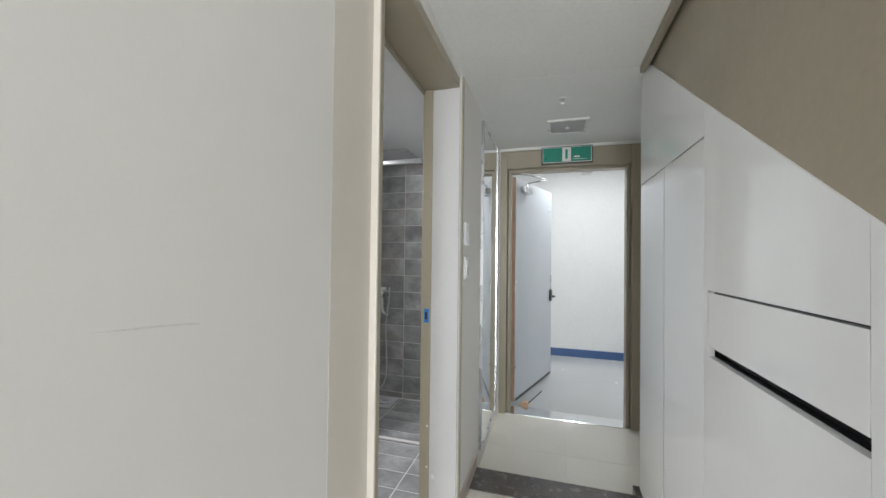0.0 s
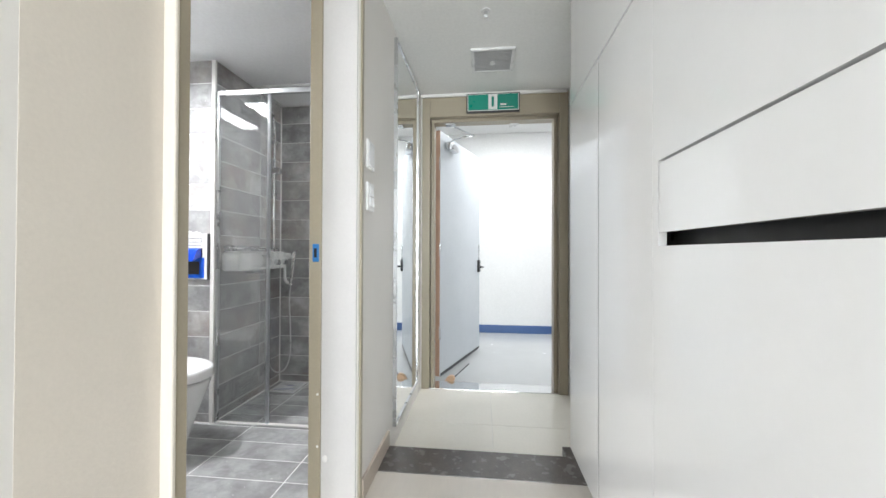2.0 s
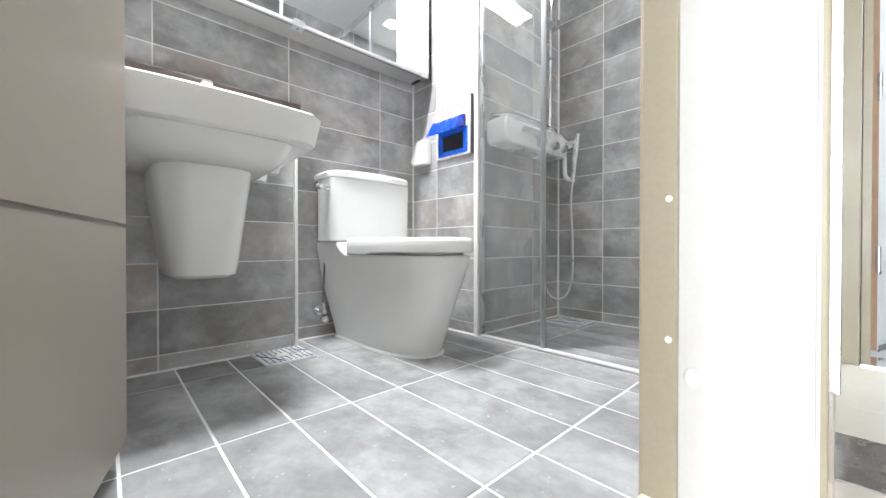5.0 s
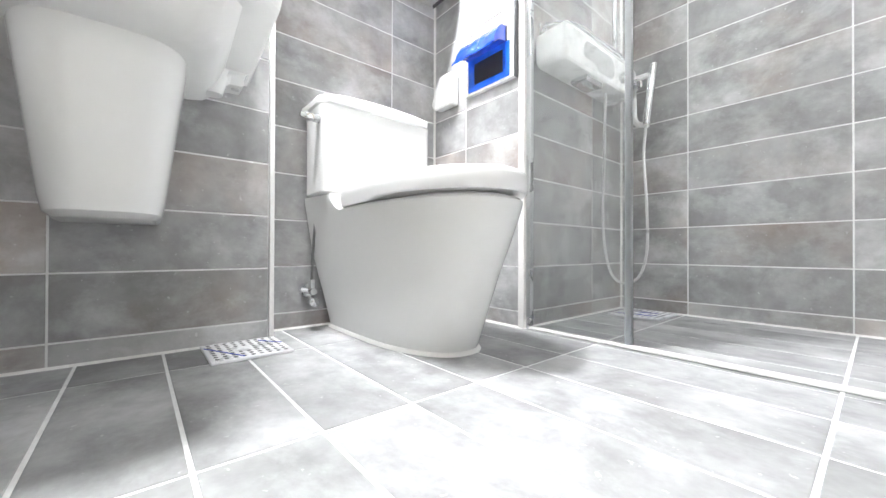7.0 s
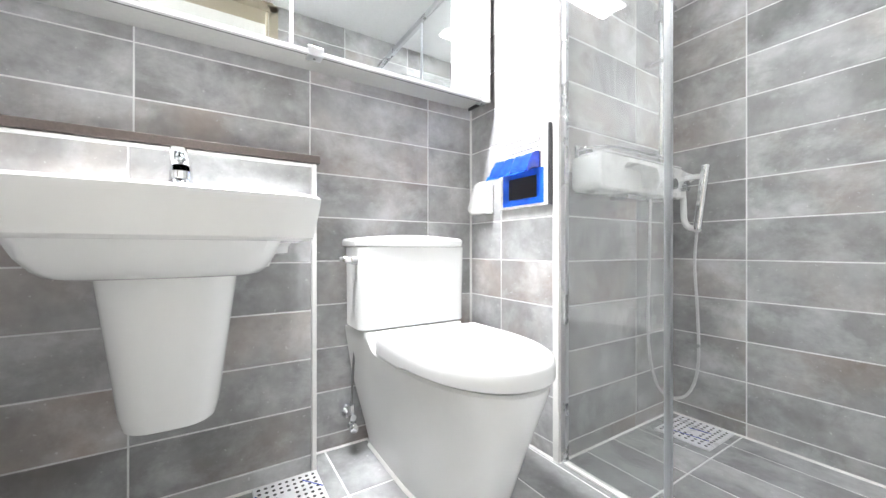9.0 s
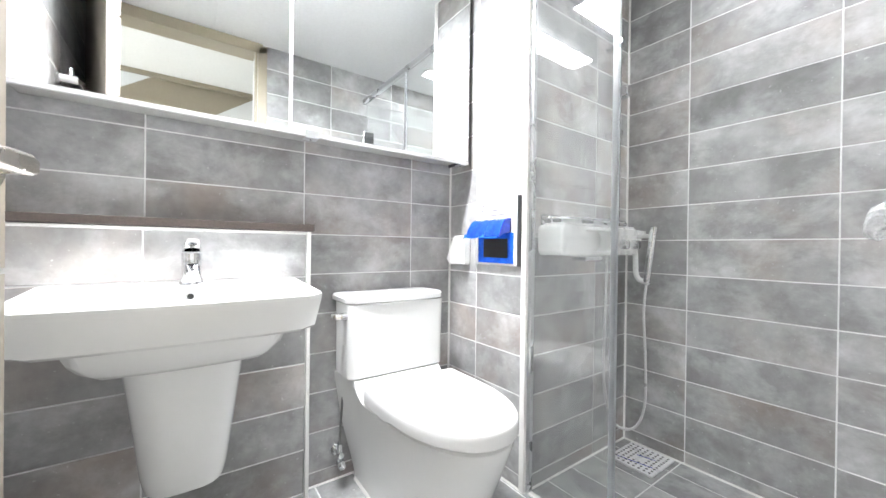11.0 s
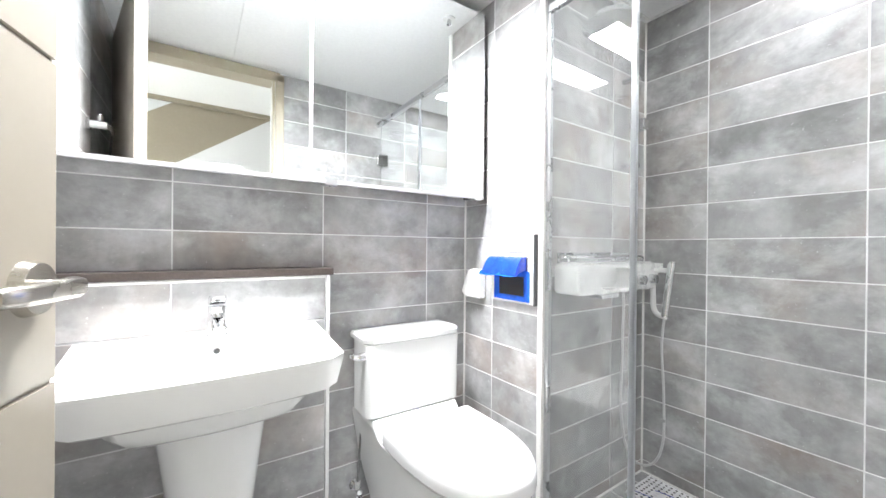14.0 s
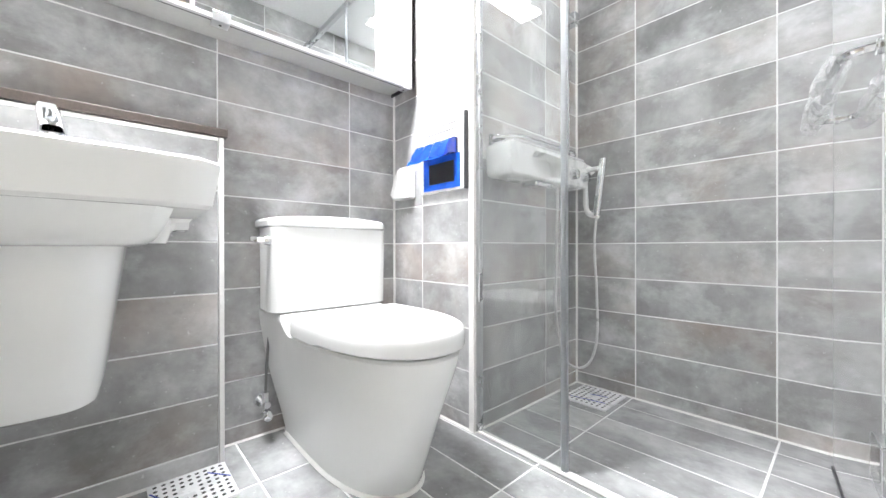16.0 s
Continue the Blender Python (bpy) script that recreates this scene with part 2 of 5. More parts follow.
M_BLUEFLAP = mat("blue_flap_film", (0.012, 0.06, 0.55), 0.14, var=0.35, scale=22, bump=0.5, bump_scale=26, coat=0.5)
M_TAPE = mat("pale_blue_tape", (0.03, 0.20, 0.52), 0.4, var=0.1, scale=20, bump=0.05)
M_GREEN = mat("exit_sign_green", (0.0, 0.24, 0.17), 0.35, var=0.02, bump=0)
M_DRAIN = mat("white_drain_cover", (0.76, 0.76, 0.77), 0.3, var=0.02, bump=0)
M_INK = mat("blue_marker", (0.03, 0.06, 0.4), 0.6, bump=0)
M_CORK = mat("pale_wood_wedge", (0.62, 0.42, 0.27), 0.6, var=0.1, scale=20)
M_SILL = mat("cream_sill_film", (0.60, 0.56, 0.49), 0.35, var=0.04, scale=5, bump=0.02)
M_GREYVENT = mat("grey_vent_louvre", (0.50, 0.50, 0.50), 0.5, var=0.03, bump=0)
M_LED = glow_mat("led_diffuser", (0.96, 0.985, 1.0), 14)
M_SPOT = glow_mat("downlight_diffuser", (1.0, 0.98, 0.95), 6)
M_SPOT2 = glow_mat("landing_diffuser", (0.95, 0.98, 1.0), 25)


# ---- mesh helpers ----
def mesh_of(bm, name, material, smooth=False):
    bmesh.ops.recalc_face_normals(bm, faces=bm.faces)
    if smooth:
        for e in bm.edges:
            e.smooth = e.calc_face_angle(0.0) < 0.6
    me = bpy.data.meshes.new(name)
    bm.to_mesh(me)
    bm.free()
    me.materials.append(material)
    if smooth:
        for p in me.polygons:
            p.use_smooth = True
    return me


def part(name, bm, material, parent=None, label="", smooth=False):
    ob = new(name, mesh_of(bm, name, material, smooth))
    if parent is not None:
        ob.parent = parent
        ob.matrix_parent_inverse = parent.matrix_world.inverted()
    if label:
        ob["label"] = label
    return ob


def thing(name, at=(0, 0, 0), label="", category="", group="", kind=""):
    ob = new(name)
    ob.empty_display_size = 0.05
    ob.location = at
    ob.matrix_world = Matrix.Translation(at)
    return tagged(ob, label, category, group, kind)


def structure(name, bm, material, label="", category=""):
    return tagged(part(name, bm, material), label, category, kind="structure")


def box(x0, x1, y0, y1, z0, z1, bevel=0.0, bm=None, m=None, seg=2):
    one = bmesh.new()
    bmesh.ops.create_cube(one, size=1)
    for v in one.verts:
        v.co = Vector(((x0 + x1) / 2 + v.co.x * (x1 - x0), (y0 + y1) / 2 + v.co.y * (y1 - y0), (z0 + z1) / 2 + v.co.z * (z1 - z0)))
    if bevel:
        bmesh.ops.bevel(one, geom=list(one.edges), offset=bevel, segments=seg, profile=0.5, affect="EDGES")
    if m is not None:
        one.transform(m)
    if bm is None:
        return one
    return join(bm, one)


def join(bm, one):
    me = bpy.data.meshes.new("t")
    one.to_mesh(me)
    one.free()
    bm.from_mesh(me)
    bpy.data.meshes.remove(me)
    return bm


def cyl(p0, p1, r0, r1=None, seg=20, bm=None):
    r1 = r0 if r1 is None else r1
    one = bmesh.new()
    p0, p1 = Vector(p0), Vector(p1)
    bmesh.ops.create_cone(one, cap_ends=True, segments=seg, radius1=r0, radius2=r1, depth=(p1 - p0).length)
    one.transform(Matrix.Translation((p0 + p1) / 2) @ (p1 - p0).to_track_quat("Z", "Y").to_matrix().to_4x4())
    return one if bm is None else join(bm, one)


def tube(points, r, seg=10, bm=None, closed_ends=True):
    """A round tube along a smooth line through the points."""
    pts = [Vector(p) for p in points]
    fine = []
    for i in range(len(pts) - 1):
        a, b, c, d = pts[max(i - 1, 0)], pts[i], pts[i + 1], pts[min(i + 2, len(pts) - 1)]
        for k in range(8):
            t = k / 8
            fine.append(0.5 * ((2 * b) + (c - a) * t + (2 * a - 5 * b + 4 * c - d) * t * t + (3 * b - a - 3 * c + d) * t ** 3))
    fine.append(pts[-1])
    one = bmesh.new()
    rings, up = [], Vector((0.31, 0.22, 0.93))
    for i, p in enumerate(fine):
        d = (fine[min(i + 1, len(fine) - 1)] - fine[max(i - 1, 0)]).normalized()
        u = d.cross(up)
        if u.length < 1e-3:
            u = d.cross(Vector((1, 0, 0)))
        u.normalize()
        w = d.cross(u)
        rings.append([one.verts.new(p + r * (math.cos(2 * math.pi * k / seg) * u + math.sin(2 * math.pi * k / seg) * w)) for k in range(seg)])
    for a, b in zip(rings, rings[1:]):
        for k in range(seg):
            one.faces.new((a[k], a[(k + 1) % seg], b[(k + 1) % seg], b[k]))
    if closed_ends:
        one.faces.new(rings[0])
        one.faces.new(rings[-1])
    return one if bm is None else join(bm, one)


def loft(rings, caps=True):
    bm = bmesh.new()
    vs = [[bm.verts.new(p) for p in ring] for ring in rings]
    n = len(rings[0])
    for a, b in zip(vs, vs[1:]):
        for k in range(n):
            bm.faces.new((a[k], a[(k + 1) % n], b[(k + 1) % n], b[k]))
    if caps:
        bm.faces.new(vs[0])
        bm.faces.new(vs[-1])
    return bm


def prism(outline, axis, a, b):
    """Extrude an outline of (u, v) along an axis from a to b. axis x: (y, z); y: (x, z); z: (x, y)."""
    def p(u, v, w):
        return {"x": (w, u, v), "y": (u, w, v), "z": (u, v, w)}[axis]
    return loft([[p(u, v, a) for u, v in outline], [p(u, v, b) for u, v in outline]])


def rounded(x0, x1, y0, y1, r, seg=6):
    out = []
    for cx, cy, a0 in ((x1 - r, y1 - r, 0), (x0 + r, y1 - r, 90), (x0 + r, y0 + r, 180), (x1 - r, y0 + r, 270)):
        for k in range(seg + 1):
            a = radians(a0 + 90 * k / seg)
            out.append((cx + r * math.cos(a), cy + r * math.sin(a)))
    return out


# ---- plan ----
BATH_Z, HALL_Z, ENTRY_Z, LAND_Z = 0.03, 0.084, 0.016, 0.006
CEIL, BATH_CEIL, LAND_CEIL = 2.315, 2.27, 2.69
WX, HX, EX = -2.172, -0.515, -0.692       # basin wall, hall's left wall, bathroom side of that wall
NY, PY, SX, SY = 0.985, 2.473, -1.675, 3.215  # door-side end wall, plate wall, shower's side wall, shower's back wall
DY0, DY1, DTOP = 0.995, 1.768, 2.225      # bathroom doorway
PX = 0.367                              # glossy storage wall
FY = 3.23                                # entrance door wall

# floors
structure("floor_hall", box(-0.6, 3.4, -4, 2.024, -0.1, HALL_Z), M_HALL, "pale glossy laminate hall floor", "floor")
structure("floor_bathroom", box(-2.3, EX + 0.0, NY - 0.1, SY + 0.1, -0.1, BATH_Z - 0.0018), M_GROUT, "grey tiled wet bathroom floor with white grout", "floor")
structure("floor_entry", box(-0.6, 1.0, 2.243, FY + 0.1, -0.1, ENTRY_Z - 0.002), M_GROUT, "cream porcelain tile entrance floor", "floor")
structure("floor_landing", box(-5, 6, FY + 0.14, 5.36, -0.1, LAND_Z), M_LAND, "light grey vinyl floor of the outer corridor", "floor")

# hall's left wall in pieces round the doorway
structure("wall_hall_near", box(-0.70, -0.585, -4, DY0 - 0.012, 0, 3.8), M_PAPER, "warm pale grey papered wall with faint scuffs", "wall")
structure("wall_hall_far", box(-0.69, HX, DY1 + 0.012, FY + 0.12, 0, CEIL), M_PAPER, "pale beige papered wall beside the bathroom door", "wall")
structure("wall_hall_above_door", box(-0.69, HX - 0.004, DY0 - 0.012, DY1 + 0.012, DTOP + 0.045, CEIL + 0.3), M_PAPER, "strip of papered wall above the bathroom door", "wall")
# ceilings
structure("ceiling_hall", box(-0.585, 0.34, -4, 1.95, CEIL, CEIL + 0.25), M_CEIL, "white papered hall ceiling", "ceiling")
structure("ceiling_entry", box(-0.585, 1.0, 1.954, FY + 0.12, CEIL, CEIL + 0.25), M_CEIL, "white papered entrance ceiling", "ceiling")
bm = box(-2.3, -0.69, NY - 0.1, 1.5287, BATH_CEIL, BATH_CEIL + 0.1)
box(-2.3, -0.69, 1.5313, SY + 0.1, BATH_CEIL, BATH_CEIL + 0.1, bm=bm)
box(-2.3, -0.69, 1.5288, 1.5312, BATH_CEIL + 0.006, BATH_CEIL + 0.1, bm=bm)
structure("ceiling_bathroom", bm, M_BATHCEIL, "shiny white bathroom ceiling panel", "ceiling")
structure("ceiling_landing", box(-5, 6, FY + 0.12, 5.46, LAND_CEIL, LAND_CEIL + 0.1), M_WHITE, "white ceiling of the outer corridor", "ceiling")
structure("ceiling_room", box(-0.7, 3.5, -4.1, 3.4, 3.8, 3.9), M_CEIL, "white high ceiling over the stair", "ceiling")
# outer walls that close the place
structure("wall_stair_side", box(1.25, 1.35, 0.2, 3.32, 0, 3.8), M_WHITE, "plain white wall behind the stair", "wall")
structure("wall_room_right", box(3.4, 3.5, -4, 0.3, 0, 3.8), M_WHITE, "plain white wall of the room", "wall")
structure("wall_room_end", box(1.35, 3.4, 0.2, 0.3, 0, 3.8), M_WHITE, "plain white wall of the room", "wall")
structure("wall_over_entry", box(-0.585, 1.25, 3.2, 3.32, CEIL + 0.25, 3.8), M_WHITE, "plain white wall above the entrance", "wall")
# unseen end wall, with an assumed opening for the hall's area lamp
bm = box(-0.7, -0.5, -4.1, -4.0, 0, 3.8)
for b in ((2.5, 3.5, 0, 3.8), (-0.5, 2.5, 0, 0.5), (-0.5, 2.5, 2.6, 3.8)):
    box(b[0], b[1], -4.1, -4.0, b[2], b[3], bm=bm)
structure("wall_room_window", bm, M_WHITE, "unseen white wall with an assumed wide window opening", "wall")
# landing
structure("wall_landing_far", box(-5, 6, 5.36, 5.46, 0, LAND_CEIL), M_WHITE, "white painted corridor wall outside the entrance", "wall")
structure("wall_landing_left", box(-5.1, -5, FY, 5.46, 0, LAND_CEIL), M_WHITE, "white end wall of the outer corridor", "wall")
structure("wall_landing_right", box(6, 6.1, FY, 5.46, 0, LAND_CEIL), M_WHITE, "white end wall of the outer corridor", "wall")
structure("baseboard_landing", box(-5, 6, 5.345, 5.3599, LAND_Z + 0.001, 0.112, 0.003), M_BLUE, "blue painted skirting along the corridor wall", "baseboard")
bm = box(-5, -0.515, FY + 0.13, FY + 0.25, 0, LAND_CEIL)
box(0.615, 6, FY + 0.13, FY + 0.25, 0, LAND_CEIL, bm=bm)
box(-0.515, 0.615, FY + 0.13, FY + 0.25, 2.30, LAND_CEIL, bm=bm)
structure("wall_landing_near", bm, M_WHITE, "white corridor wall round the entrance opening", "wall")
structure("wall_entry_right", box(0.95, 1.05, 2.03, FY + 0.12, 0, CEIL), M_WHITE, "white wall behind the shoe cabinet", "wall")
structure("wall_entry_end", box(0.615, 0.95, 3.115, FY + 0.12, 0, CEIL), M_WHITE, "white wall end beside the entrance frame", "wall")
bm = box(-0.585, -0.505, FY - 0.002, FY + 0.12, 0, CEIL)
structure("wall_entry_left", bm, M_PAPER, "narrow papered wall beside the entrance frame", "wall")


# ---- tiles ----
tile_meshes = {}


def tile_mesh(w, h, material, depth=0.006):
    key = (round(w, 3), round(h, 3), material.name)
    if key not in tile_meshes:
        c, W, H = 0.0012, w / 2, h / 2
        v = [(-W, -H, 0), (W, -H, 0), (W, H, 0), (-W, H, 0), (-W, -H, depth - c), (W, -H, depth - c), (W, H, depth - c), (-W, H, depth - c),
             (-W + c, -H + c, depth), (W - c, -H + c, depth), (W - c, H - c, depth), (-W + c, H - c, depth)]
        f = [(8, 9, 10, 11)]
        for k in range(4):
            j = (k + 1) % 4
            f += [(k, j, 4 + j, 4 + k), (4 + k, 4 + j, 8 + j, 8 + k)]
        me = bpy.data.meshes.new("tile")
        me.from_pydata(v, [], f)
        me.materials.append(material)
        tile_meshes[key] = me
    return tile_meshes[key]


def lay(parent, us, vs, place, material, gap=0.0044, skip=None):
    """Lay tiles between the joints us and vs. place(u, v) gives the pose with local z out of the surface."""
    for u0, u1 in zip(us, us[1:]):
        for v0, v1 in zip(vs, vs[1:]):
            if u1 - u0 < 0.012 or v1 - v0 < 0.012:
                continue
            if skip and skip((u0 + u1) / 2, (v0 + v1) / 2):
                continue
            ob = new("tile", tile_mesh(u1 - u0 - gap, v1 - v0 - gap, material))
            ob.parent = parent
            ob.matrix_world = place((u0 + u1) / 2, (v0 + v1) / 2) @ pose(0, 0, 0, 0, 0, random.choice((0, 180)))


def cuts(lo, hi, first, pitch):
    k0 = math.ceil((lo + 0.004 - first) / pitch)
    out = [lo]
    x = first + k0 * pitch
    while x < hi - 0.004:
        out.append(x)
        x += pitch
    return out + [hi]


ROWS_Z = cuts(BATH_Z, BATH_CEIL, 0.087, 0.157)
FACE = 0.0012
TX = Matrix(((0, 0, 1, 0), (1, 0, 0, 0), (0, 1, 0, 0), (0, 0, 0, 1)))    # local x->y, y->z, z->+x
TXN = Matrix(((0, 0, -1, 0), (-1, 0, 0, 0), (0, 1, 0, 0), (0, 0, 0, 1)))
TY = Matrix(((-1, 0, 0, 0), (0, 0, 1, 0), (0, 1, 0, 0), (0, 0, 0, 1)))   # z->+y
TYN = Matrix(((1, 0, 0, 0), (0, 0, -1, 0), (0, 1, 0, 0), (0, 0, 0, 1)))  # z->-y


def at_x(x):
    return lambda u, v: Matrix.Translation((x, u, v)) @ TX


def at_xn(x):
    return lambda u, v: Matrix.Translation((x, u, v)) @ TXN


def at_y(y):
    return lambda u, v: Matrix.Translation((u, y, v)) @ TY


def at_yn(y):
    return lambda u, v: Matrix.Translation((u, y, v)) @ TYN


def at_z(z):
    return lambda u, v: Matrix.Translation((u, v, z))


w_basin = structure("wall_bath_basin", box(WX - 0.12, WX - FACE, NY - 0.1, PY + 0.1, 0, BATH_CEIL), M_GROUT, "grey stone-look tiled wall behind basin and toilet", "wall")
w_plate = structure("wall_bath_plate", box(WX - 0.004, SX - FACE, PY + FACE, SY + 0.1, 0, BATH_CEIL), M_GROUT, "grey tiled boxed-out wall between toilet and shower", "wall")
w_back = structure("wall_bath_shower", box(SX - 0.004, EX + 0.004, SY + FACE, SY + 0.12, 0, BATH_CEIL), M_GROUT, "grey tiled back wall of the shower", "wall")
w_end = structure("wall_bath_end", box(WX, EX - 0.0, NY - 0.12, NY - FACE, 0, BATH_CEIL), M_GROUT, "grey tiled end wall behind the open door", "wall")
bm = box(EX + FACE, EX + 0.0095, DY1 + 0.05, SY, 0, BATH_CEIL)
w_door = structure("wall_bath_door", bm, M_GROUT, "grey tiled wall beside the bathroom door", "wall")

HALF_X, HALF_Y, LEDGE_Z = -2.07, 1.763, 1.034
half = structure("wall_bath_half", box(WX - FACE, HALF_X - FACE, NY - FACE, HALF_Y - 0.012, 0, LEDGE_Z), M_GROUT, "grey tiled half-height pipe wall behind the basin", "wall")

w_strip = structure("wall_bath_strip", box(EX + FACE, -0.642, NY - 0.01, 1.0575, 0, BATH_CEIL), M_GROUT, "narrow grey tiled wall strip behind the open door", "wall")

# ---- bathroom doorway ----
frame_ob = structure("door_1", box(EX - 0.012, -0.640, 1.058, 1.066, BATH_Z, DTOP, 0.002), M_JAMB, "cream door frame with open panel door to the bathroom", "door")
part("jamb", box(EX - 0.012, -0.518, DY1, DY1 + 0.030, BATH_Z, DTOP + 0.03, 0.003), M_JAMB, frame_ob)
part("door_stop", box(EX - 0.012, -0.657, DY1 - 0.012, DY1 + 0.001, BATH_Z, DTOP, 0.002), M_BEIGE, frame_ob)
part("head_jamb", box(EX - 0.012, -0.522, DY0 - 0.012, DY1 + 0.030, DTOP, DTOP + 0.045, 0.002), M_BEIGE, frame_ob)
part("casing", box(-0.588, -0.5846, 0.768, DY0 - 0.027, HALL_Z, CEIL), M_CASING, frame_ob, "wide cream casing board")
part("casing_edge", box(-0.60, -0.563, DY0 - 0.026, DY0 - 0.015, HALL_Z, CEIL - 0.001, 0.004, seg=3), M_CASING, frame_ob, "cream rounded casing edge")
part("frame_face", box(-0.60, -0.566, DY0 - 0.0148, DY0 + 0.012, HALL_Z, CEIL - 0.0015, 0.003), M_BEIGE, frame_ob)
part("architrave", box(HX - 0.005, HX + 0.007, DY1 + 0.028, DY1 + 0.055, HALL_Z, DTOP + 0.07, 0.003), M_BEIGE, frame_ob)
part("bath_casing", box(EX - 0.02, EX - 0.006, DY1 + 0.002, DY1 + 0.055, BATH_Z, BATH_CEIL - 0.02, 0.003), M_BEIGE, frame_ob)
part("bath_head_casing", box(EX - 0.02, EX - 0.006, DY0, DY1 + 0.055, DTOP - 0.02, BATH_CEIL - 0.015, 0.003), M_BEIGE, frame_ob)
part("sill", box(EX - 0.012, -0.575, DY0, DY1, 0.0, HALL_Z + 0.002, 0.003), M_SILL, frame_ob, "cream threshold board")
plate = part("strike_plate", box(-0.690, -0.664, DY1 - 0.016, DY1 - 0.011, 1.045, 1.115, 0.002), M_TAPE, frame_ob, "strike plate under blue film")
part("strike_hole", box(-0.683, -0.672, DY1 - 0.0175, DY1 - 0.0155, 1.062, 1.098), M_BLACK, plate)

bm = bmesh.new()
bmesh.ops.create_uvsphere(bm, u_segments=12, v_segments=8, radius=0.011)
bm.transform(Matrix.Translation((-0.64, DY1 - 0.002, 0.275)) @ Matrix.Diagonal((1, 0.6, 1.25, 1)))
part("silicone_dab", bm, M_TRIM, frame_ob, "white silicone dab", True)
for x, z in ((-0.667, 0.529), (-0.667, 0.326)):
    bm = bmesh.new()
    bmesh.ops.create_uvsphere(bm, u_segments=10, v_segments=6, radius=0.005)
    bm.transform(Matrix.Translation((x, DY1 - 0.0125, z)) @ Matrix.Diagonal((1, 0.5, 1, 1)))
    part("silicone_dab", bm, M_TRIM, frame_ob, "white silicone dab", True)

HINGE, FREE = Vector((EX - 0.02, 1.012, 0)), Vector((-1.455, 1.186, 0))
LEAF = (FREE - HINGE).length
leaf_m = Matrix.Translation(HINGE) @ pose(0, 0, 0, 0, 0, math.degrees(math.atan2((FREE - HINGE).y, (FREE - HINGE).x)))
# local x along the leaf, local y to the rear: the seen face is at local y = 0 (towards the doorway)
leaf = thing("bathroom_door", HINGE, "cream panel door with slanting grooves, standing open", "door")
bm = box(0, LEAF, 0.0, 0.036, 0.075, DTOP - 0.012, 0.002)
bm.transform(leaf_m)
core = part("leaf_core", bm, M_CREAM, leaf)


def leaf_panel(z0a, z0b, z1a, z1b):
    """A face panel between two sloping grooves: heights at the hinge (a) and at the free edge (b)."""
    o = [(0.003, z0a), (LEAF - 0.003, z0b), (LEAF - 0.003, z1b), (0.003, z1a)]
    b = prism(o, "y", -0.006, 0.001)
    b.transform(leaf_m)
    return b


G = 0.004
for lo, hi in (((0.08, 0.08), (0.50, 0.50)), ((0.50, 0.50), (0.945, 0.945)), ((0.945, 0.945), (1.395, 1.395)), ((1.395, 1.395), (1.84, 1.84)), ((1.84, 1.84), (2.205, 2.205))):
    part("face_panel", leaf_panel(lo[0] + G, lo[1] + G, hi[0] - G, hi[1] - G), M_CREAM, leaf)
handle = part("lever_handle", cyl((LEAF - 0.06, -0.006, 1.08), (LEAF - 0.06, -0.020, 1.08), 0.037, 0.033, seg=32), M_SATIN, leaf, "satin nickel lever handle", True)
handle.data.transform(leaf_m)
bm = cyl((LEAF - 0.06, -0.012, 1.08), (LEAF - 0.06, -0.052, 1.08), 0.012)
join(bm, loft([[(x, y + a, 1.081 + c) for a, c in rounded(-w, w, -h, h, 0.006, 4)] for x, y, w, h in (
    (LEAF - 0.044, -0.052, 0.008, 0.011), (LEAF - 0.06, -0.053, 0.010, 0.014), (LEAF - 0.10, -0.056, 0.008, 0.013), (LEAF - 0.155, -0.056, 0.007, 0.012), (LEAF - 0.185, -0.052, 0.007, 0.011), (LEAF - 0.190, -0.051, 0.006, 0.009))]))
bm.transform(leaf_m)
part("lever", bm, M_SATIN, handle, "", True)
bm = box(LEAF - 0.0005, LEAF + 0.001, 0.008, 0.028, 0.97, 1.13, 0.0005)
bm.transform(leaf_m)
part("latch_plate", bm, M_SATIN, leaf)

scuff = tube([(-0.5851, 0.294, 1.293), (-0.5851, 0.362, 1.288), (-0.5851, 0.405, 1.284), (-0.5851, 0.429, 1.281)], 0.0012, 6)
part("scuff_mark", scuff, M_SCUFF, bpy.data.objects["wall_hall_near"], "faint grey scuff mark")

# ---- hall ----
structure("baseboard_hall", box(HX - 0.002, HX + 0.012, DY1 + 0.055, 2.243, HALL_Z - 0.002, HALL_Z + 0.082, 0.003), M_BASE, "taupe baseboard along the papered wall", "baseboard")
bm = box(HX - 0.005, 0.44, 2.0245, 2.2425, -0.05, HALL_Z + 0.003, 0.003)
structure("threshold", bm, M_STONE, "dark granite threshold strip between hall and entrance", "threshold")
structure("threshold_return", box(0.38, 0.55, 2.2427, 2.335, -0.05, HALL_Z + 0.003, 0.003), M_STONE, "dark granite end piece of the threshold", "threshold")

for k, z0 in enumerate((1.44, 1.26)):
    sw = thing("wall_switch", (HX, 1.90, z0), "white plastic wall switch on the papered wall" if k else "white plastic control panel on the papered wall", "switch", "switches by the door")
    part("plate", box(HX - 0.001, HX + 0.008, 1.873, 1.967, z0, z0 + 0.12, 0.003), M_PLASTIC, sw)
    if k:
        part("rocker", box(HX + 0.007, HX + 0.012, 1.895, 1.945, z0 + 0.02, z0 + 0.058, 0.002), M_SEAT, sw)
        part("rocker", box(HX + 0.007, HX + 0.012, 1.895, 1.945, z0 + 0.062, z0 + 0.10, 0.002), M_SEAT, sw)
    else:
        part("cover", box(HX + 0.007, HX + 0.010, 1.884, 1.956, z0 + 0.012, z0 + 0.108, 0.001), M_SEAT, sw)

